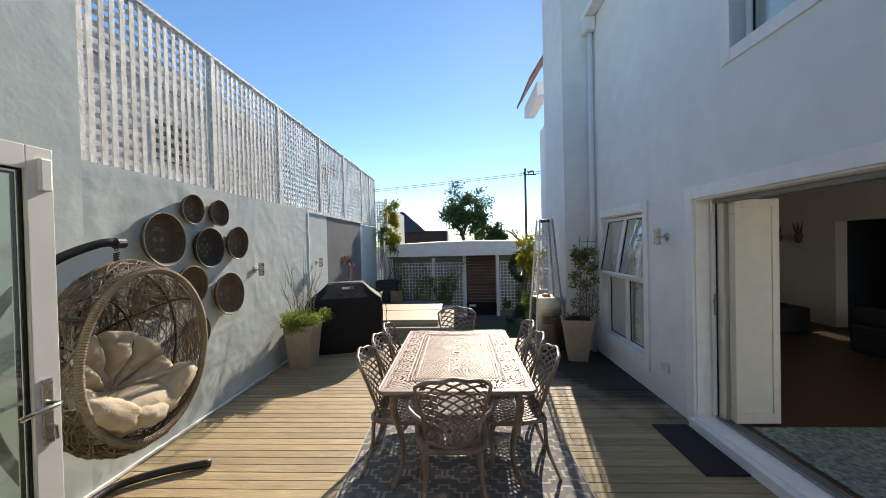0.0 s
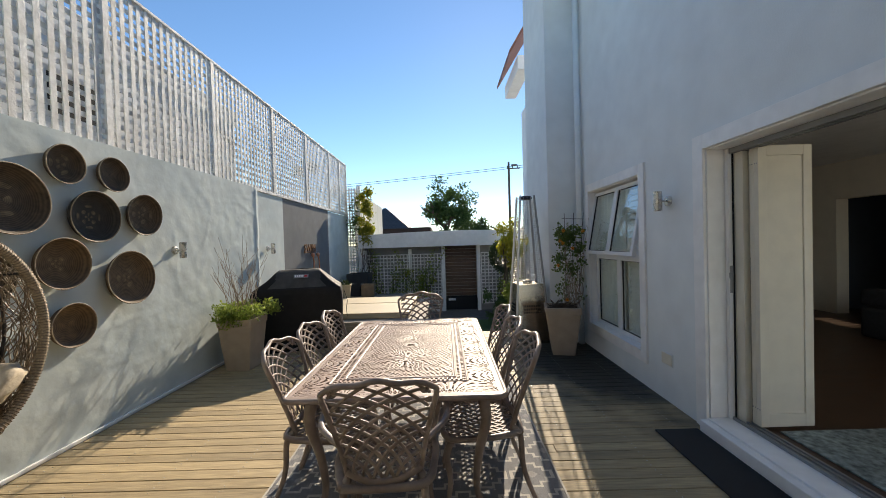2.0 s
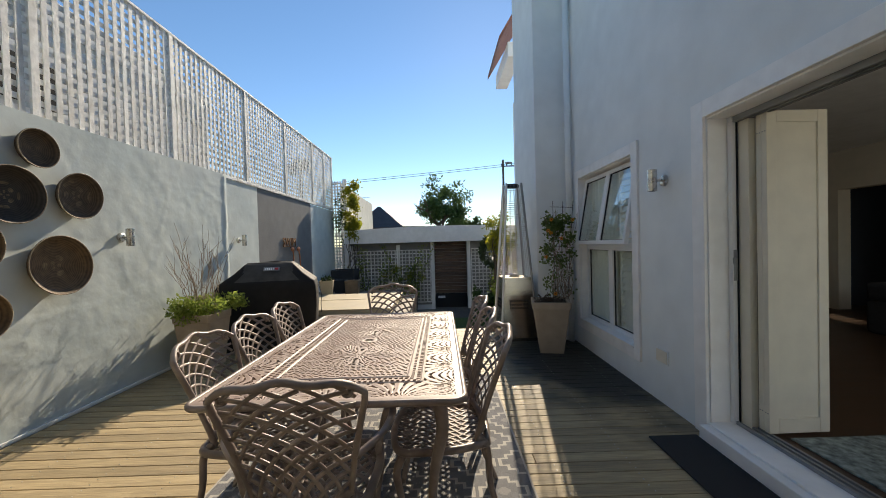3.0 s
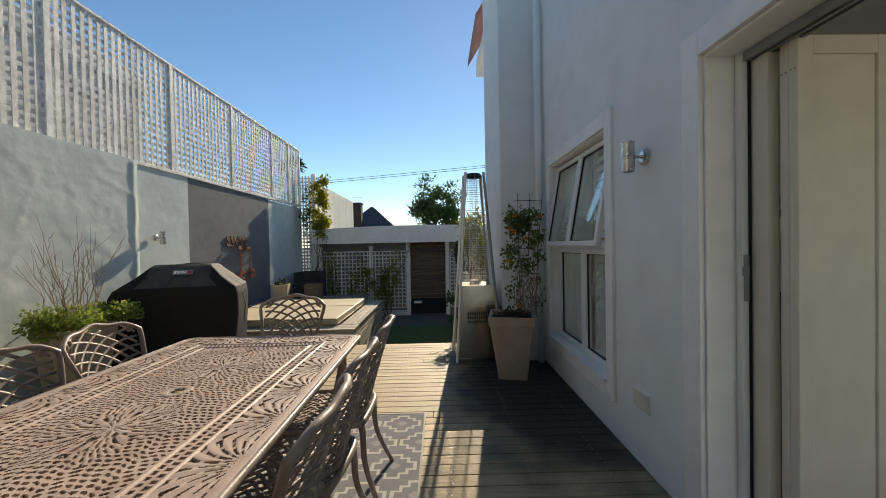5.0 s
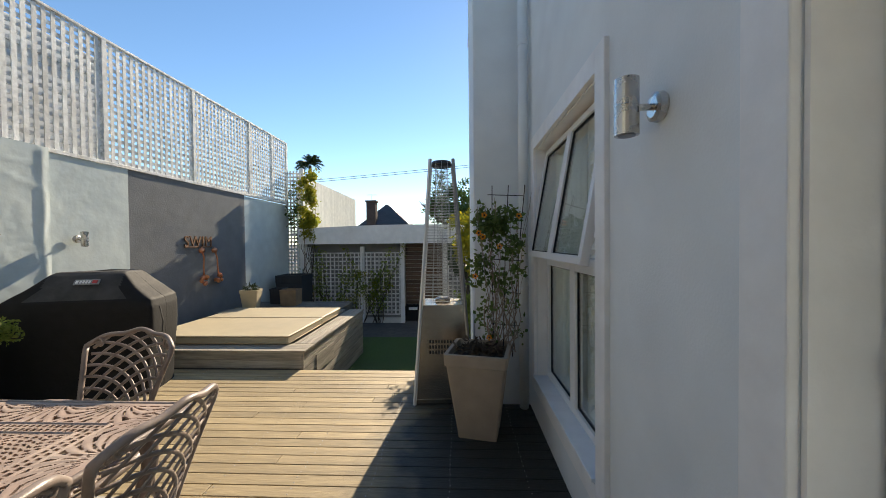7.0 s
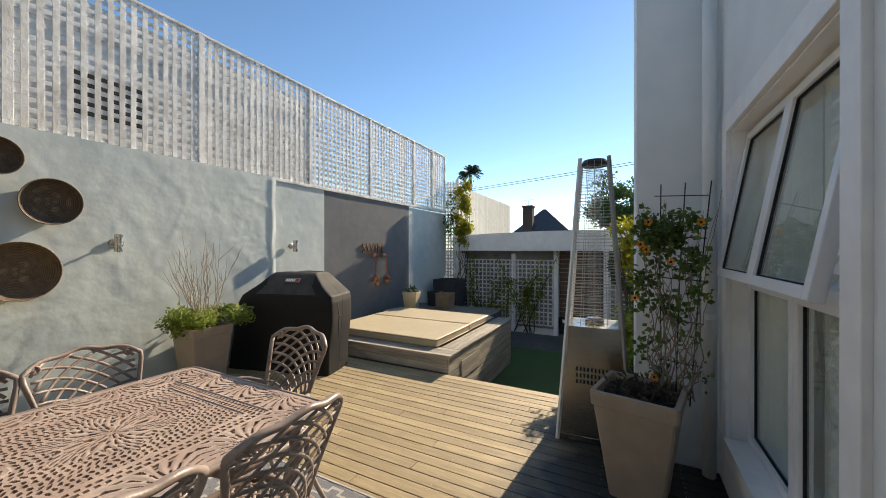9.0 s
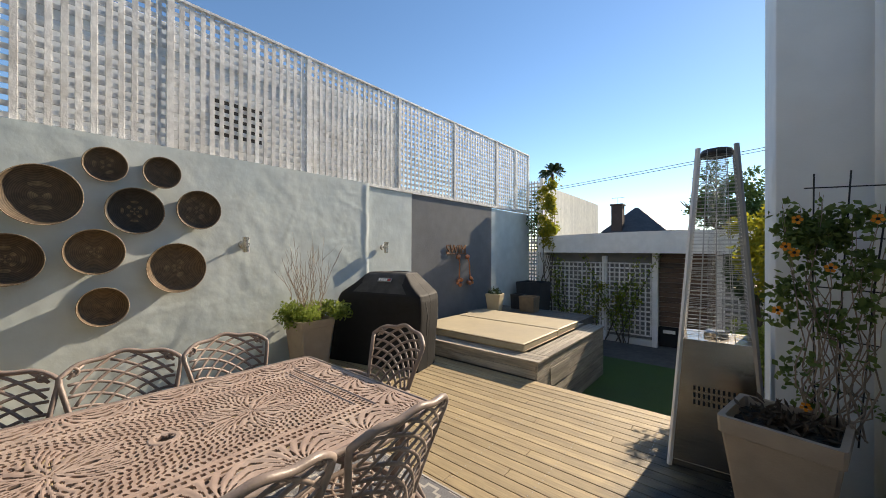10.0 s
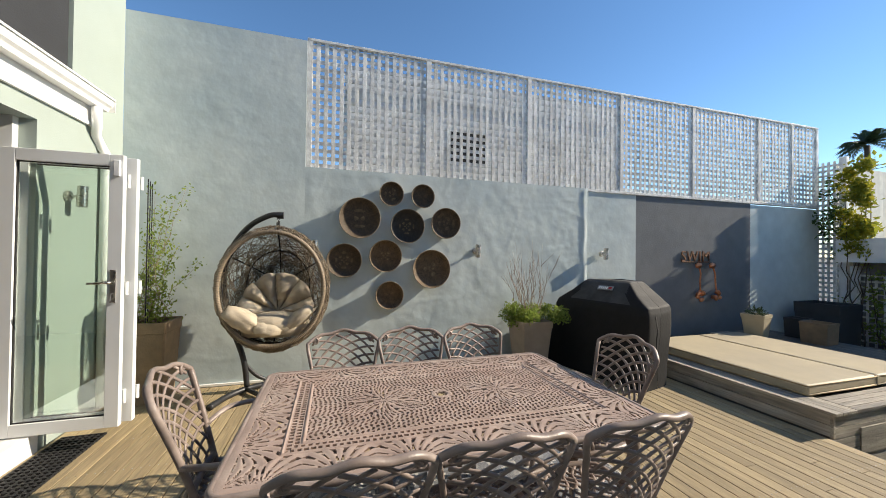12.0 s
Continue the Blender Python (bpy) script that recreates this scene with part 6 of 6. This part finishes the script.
paths = [wander((x0 + rng.uniform(-0.15, 0.15), 0, 0.02), (x0 + rng.uniform(-0.9, 0.9), 0.03, rng.uniform(1.2, 1.95)), 10, 0.05, rng) for x0 in (-1.2, -0.1, -0.2, -1.4, 2.0, 2.3, -0.6) for _ in range(3)]
tagged(part("stem_tangle", stems(paths, 0.012), M_BARK, ivy, smooth=True), kind="stuff")
cl = [(p[i][0], p[i][1], p[i][2]) for p in paths for i in range(3, 11)]
pts = np.vstack([cloud(15, c, (0.16, 0.06, 0.13), 500 + i, 0.1) for i, c in enumerate(cl)])
part("foliage", leaves(pts, 0.055, 44, 0.1, 0.6), M_LEAFLIGHT, ivy)
pts = np.vstack([cloud(30, (rng.uniform(-1.6, 0.3), 0, rng.uniform(0.45, 1.3)), (0.2, 0.08, 0.12), 640 + i, 0.1) for i in range(14)])
part("foliage", leaves(pts, 0.05, 45, 0.1, 0.5), M_LEAFYELLOW, ivy)

# ---- garden beyond the house corner ----
topi = thing("topiary_ball", (2.02, 10.0, GROUND), 0, "dark green clipped topiary ball on a stem", "topiary")
part("trunk", Geo().tube([(0, 0, 0), (0.01, 0, 0.8), (0, 0, 1.6)], [0.035, 0.03, 0.02], 8), M_BARK, topi, smooth=True)
part("crown", leaves(np.vstack([cloud(2600, (0, 0, 1.72), (0.36, 0.36, 0.42), 81, 0.75)]), 0.05, 81, 0.2, 0.6), M_LEAFDARK, topi)
for i, (x, y, zc, rx, rz, m, lab) in enumerate(((2.05, 9.2, 1.95, 0.30, 0.50, M_LEAFYELLOW, "yellow-green leafy shrub beside the house corner"), (2.15, 8.6, 0.75, 0.35, 0.32, M_LEAFLIGHT, "low bright green shrub beside the house corner"), (2.1, 9.9, 0.55, 0.5, 0.4, M_LEAFMID, "dark green shrub at the foot of the shed"))):
    s = thing("garden_shrub", (x, y, GROUND), 0, lab, "shrub")
    paths = [wander((0, 0, 0), (rng.uniform(-rx, rx) * 0.7, rng.uniform(-rx, rx) * 0.7, zc + rng.uniform(-rz, rz) * 0.7), 6, 0.05, rng) for _ in range(9)]
    tagged(part("stem_tangle", stems(paths, 0.02), M_BARK, s, smooth=True), kind="stuff")
    pts = np.vstack([cloud(90, (rng.gauss(0, rx * 0.5), rng.gauss(0, rx * 0.5), zc + rng.gauss(0, rz * 0.55)), (0.16, 0.16, 0.16), 700 + 40 * i + k, 0.2) for k in range(22)])
    part("foliage", leaves(pts, 0.07, 82 + i, 0.2, 0.55), m, s)

# ---- distance ----
def tree(loc, h, r, seed, material, label, dense=70, leaf=0.28):
    t = thing("tree", loc, 0, label, "tree")
    q = random.Random(seed)
    tips, limbs = [], []
    def grow(p, dvec, length, rad, depth):
        n = 5
        pts = [Vector(p)]
        dd = Vector(dvec)
        for i in range(n):
            dd = (dd + Vector((q.uniform(-0.25, 0.25), q.uniform(-0.25, 0.25), q.uniform(-0.08, 0.16)))).normalized()
            pts.append(pts[-1] + dd * (length / n))
        limbs.append((pts, rad))
        if depth == 0:
            tips.append(pts[-1]); tips.append(pts[3])
            return
        for k in range(q.randint(3, 4)):
            a = q.uniform(0, 6.28)
            nd = (dd * 0.6 + Vector((math.cos(a), math.sin(a), q.uniform(-0.1, 0.6)))).normalized()
            grow(pts[q.randint(3, n)], nd, length * q.uniform(0.42, 0.58), rad * 0.55, depth - 1)
    grow((0, 0, 0), (0, 0, 1), h * 0.42, r * 0.07, 3)
    g = Geo()
    for pts, rad in limbs:
        g.tube([tuple(p) for p in pts], [rad * (1 - 0.09 * i) for i in range(len(pts))], 6)
    part("trunk", g, M_BARK, t, smooth=True)
    if dense:
        for k in range(70):
            a, e = q.uniform(0, 6.28), q.uniform(-0.9, 1.0)
            k_ = q.uniform(0.45, 0.95)
            tips.append(Vector((r * 0.72 * k_ * math.cos(a) * math.sqrt(1 - e * e * 0.8), r * 0.72 * k_ * math.sin(a) * math.sqrt(1 - e * e * 0.8), h * 0.58 + h * 0.34 * e * k_)))
        tips = [p for p in tips if p.z < h * 0.95 and math.hypot(p.x, p.y) < r * 0.7]
        P = np.vstack([cloud(dense, tuple(p), (r * 0.2, r * 0.2, r * 0.15), seed * 50 + i, 0.05) for i, p in enumerate(tips)])
        part("crown", leaves(P, leaf, seed, 0.1, 0.5), material, t)
    return t


tree((1.3, 40, GROUND), 9.8, 4.4, 4, M_LEAFMID, "broad dark evergreen tree beyond the shed", 60, 0.30)
tree((4.2, 44, GROUND), 5.6, 3.0, 6, M_LEAFMID, "lower dark tree beyond the shed", 50, 0.28)
tree((7.0, 42, GROUND), 7.6, 3.4, 9, M_LEAFDARK, "bare winter tree beyond the shed", 0)
palm = thing("palm_tree", (-19.7, 54, GROUND), 0, "tall palm tree beyond the neighbouring roofs", "palm")
part("trunk", Geo().tube([(0, 0, 0), (0.2, 0, 6), (0, 0, 13.4)], [0.3, 0.24, 0.22], 10), M_BARK, palm, smooth=True)
q = random.Random(2)
for k in range(34):
    a, el = q.uniform(0, 6.28), q.uniform(-0.5, 1.3)
    L = q.uniform(1.5, 2.1)
    dv = Vector((math.cos(a) * math.cos(el), math.sin(a) * math.cos(el), math.sin(el)))
    g = Geo()
    sp_ = [Vector((0, 0, 13.6)) + dv * (L * i / 7) + Vector((0, 0, -0.5 * (i / 7) ** 2.2)) for i in range(8)]
    g.tube([tuple(p) for p in sp_], 0.03, 4)
    sd = dv.cross(Vector((0, 0, 1))).normalized()
    for i in range(1, 8):
        for s in (-1, 1):
            for w in range(3):
                p = sp_[i]
                e = p + sd * s * (0.5 - 0.02 * i) + dv * (0.25 + 0.2 * w) + Vector((0, 0, -0.18 - 0.05 * i))
                m_ = p + dv * 0.12
                g.add([tuple(p), tuple(m_), tuple(e)], [(0, 1, 2)])
    part("frond", g, M_LEAFDARK, palm)
nh = thing("distant_house", (-8.2, 45, GROUND), 0, "distant house with a dark slate hip roof and a brick chimney", "house")
part("wall", Geo().box(-1.6, 7.0, 0, 8, 0, 4.1), M_BRICK, nh)
g = Geo().add([(-2.0, -0.4, 4.0), (4.4, -0.4, 4.0), (4.4, 8.4, 4.0), (-2.0, 8.4, 4.0), (0.6, 4.0, 7.0), (0.9, 4.0, 7.0)], [(0, 1, 5, 4), (1, 2, 5), (2, 3, 4, 5), (3, 0, 4), (3, 2, 1, 0)])
part("roof", g, M_SLATE, nh)
ch = part("chimney", Geo().box(-0.9, 0.2, -0.2, 0.9, 3.8, 6.9, 0.03), M_BRICK, nh)
part("chimney_cap", Geo().box(-1.0, 0.3, -0.3, 1.0, 6.9, 7.1, 0.03), M_BRICK, ch)
part("aerial", Geo().tube([(-0.35, 0.3, 7.1), (-0.35, 0.3, 7.8), (-0.9, 0.3, 7.8), (0.3, 0.3, 7.8)], 0.025, 4), M_GALV, ch)
nh2 = thing("distant_house", (13.5, 38, GROUND), 0, "distant house with a pale roof beyond the shed", "house")
part("wall", Geo().box(-4, 4, 0, 6, 0, 3.2), M_NEIGH, nh2)
part("roof", Geo().add([(-4.4, -0.4, 3.1), (4.4, -0.4, 3.1), (4.4, 6.4, 3.1), (-4.4, 6.4, 3.1), (-1.5, 3, 5.6), (1.5, 3, 5.6)], [(0, 1, 5, 4), (1, 2, 5), (2, 3, 4, 5), (3, 0, 4), (3, 2, 1, 0)]), M_SLATE, nh2)
pole = thing("street_lamp", (5.9, 30, GROUND), 0, "wooden street pole with a lamp and cables", "street lamp")
part("pole", Geo().tube([(0, 0, 0), (0, 0, 8.5)], [0.12, 0.08], 8), M_BARK, pole, smooth=True)
part("crossarm", Geo().box(-0.15, 0.9, -0.04, 0.04, 7.95, 8.03), M_BARK, pole)
part("lamp_head", Geo().blob((0.45, 0, 8.25), (0.3, 0.12, 0.1), 10, 6), M_GALV, pole, smooth=True)
for k in range(3):
    part("insulator", Geo().tube([(-0.1 + 0.4 * k, 0, 8.03), (-0.1 + 0.4 * k, 0, 8.2)], 0.04, 6), M_DARK, pole)
for k, dz in enumerate((0.0, 0.16)):
    cab = thing("overhead_cable", (0, 30, 0), 0, "thin dark overhead cable across the sky", "cable", "cables")
    part("wire", Geo().tube([(-24 + 4 * i, 0, 5.15 + dz + 0.085 * (4 * i) - 0.35 * math.sin(math.pi * i / 14)) for i in range(15)], 0.016, 6), M_DARK, cab)

# ---- living room ----
sofa = thing("sofa", (5.1, 6.9, 0.10), 0, "dark upholstered sofa in the dim living room", "sofa")
part("base", Geo().box(-0.5, 1.2, -0.4, 0.4, 0, 0.42, 0.04), M_SOFA, sofa)
part("backrest", Geo().box(-0.5, 1.2, 0.25, 0.45, 0.42, 0.95, 0.05), M_SOFA, sofa)
part("armrest", Geo().box(-0.65, -0.5, -0.4, 0.45, 0, 0.65, 0.04), M_SOFA, sofa)
sofa2 = thing("sofa", (6.35, 4.6, 0.10), 0, "low dark upholstered sofa in the dim living room", "sofa")
part("base", Geo().box(-0.5, 0.5, -0.9, 0.9, 0, 0.4, 0.05), M_SOFA, sofa2)
part("backrest", Geo().box(-0.5, -0.25, -0.9, 0.9, 0.4, 0.62, 0.05), M_SOFA, sofa2)
for y in (7.4, 7.85):
    sc = thing("wall_sconce", (7.0, y, 1.75), 0, "small dark horn-shaped wall decoration in the living room", "wall decoration", "wall decorations")
    part("cup", Geo().lathe([(0.01, -0.14), (0.05, -0.1), (0.07, 0.02), (0.05, 0.03)], 12, 'z', (-0.08, 0, 0)), M_BROWNWOOD, sc, smooth=True)
    for k in (-1, 0, 1):
        part("prong", Geo().tube([(-0.08, 0.02 * k, 0.0), (-0.09, 0.07 * k, 0.15), (-0.1, 0.1 * k, 0.28)], [0.02, 0.014, 0.004], 6), M_BROWNWOOD, sc, smooth=True)
ir = thing("living_room_rug", (3.75, 2.25, 0.101), 0, "grey-green woven rug on the dark living room floor", "rug")
part("weave", Geo().box(-0.98, 1.0, -1.2, 1.05, 0, 0.012, 0.003), M_INRUG, ir)
shw = thing("slatted_blind", (6.705, 9.1, 1.5), 0, "slatted blind in the living room window", "blind")
for k in range(6):
    part("slat", Geo().box(-0.27, 0.27, -0.01, 0.01, 0.04 + k * 0.075, 0.075 + k * 0.075), M_WHITE, shw)

# ---- deck boards ----
rb = random.Random(8)
y = 0.905
while y < 6.62:
    cut = rb.uniform(-0.9, 1.3)
    for a, b in ((LW + 0.036, cut - 0.0015), (cut + 0.0015, RW - 0.002 if y < 5.86 else (RW - 0.002 if y < 5.86 else 1.995))):
        L = b - a
        me = Geo().box(0, L, 0.0, 0.0905, -0.022, 0.0, 0.003).mesh("plank", M_DECK)
        piece("plank", me, floor, (a, y, rb.uniform(-0.0015, 0.0)), (0, 0, 0))
    y += 0.0965
g = Geo()
y = 0.905
while y < 6.62:
    for k in range(11):
        x = LW + 0.15 + k * 0.45
        if x < (RW - 0.05 if y < 5.86 else 1.95):
            for e in (0.022, 0.069):
                g.lathe([(0.001, 0.0012), (0.0032, 0.0012), (0.0036, -0.002)], 6, at=(x + rb.uniform(-0.006, 0.006), y + e, 0.0), cap=False)
    y += 0.0965
screws = part("deck_screws", g, M_WIRE, floor)
tagged(screws, kind="stuff")
y = 6.70
me = Geo().box(0, 0.88, 0.0, 0.0905, -0.022, 0.0, 0.003).mesh("plank", M_DECK)
while y < 8.4:
    piece("plank", me, floor, (LW + 0.036, y, 0))
    y += 0.0965
tagged(part("floor_2", Geo().box(LW + 0.02, -1.47, 6.67, 8.44, GROUND, -0.026), M_UNDER), kind="structure")
tagged(part("trim_deck_edge", Geo().box(-1.46, RW - 0.3, 6.665, 6.70, -0.16, -0.003, 0.003), M_GREYWOOD), kind="structure")
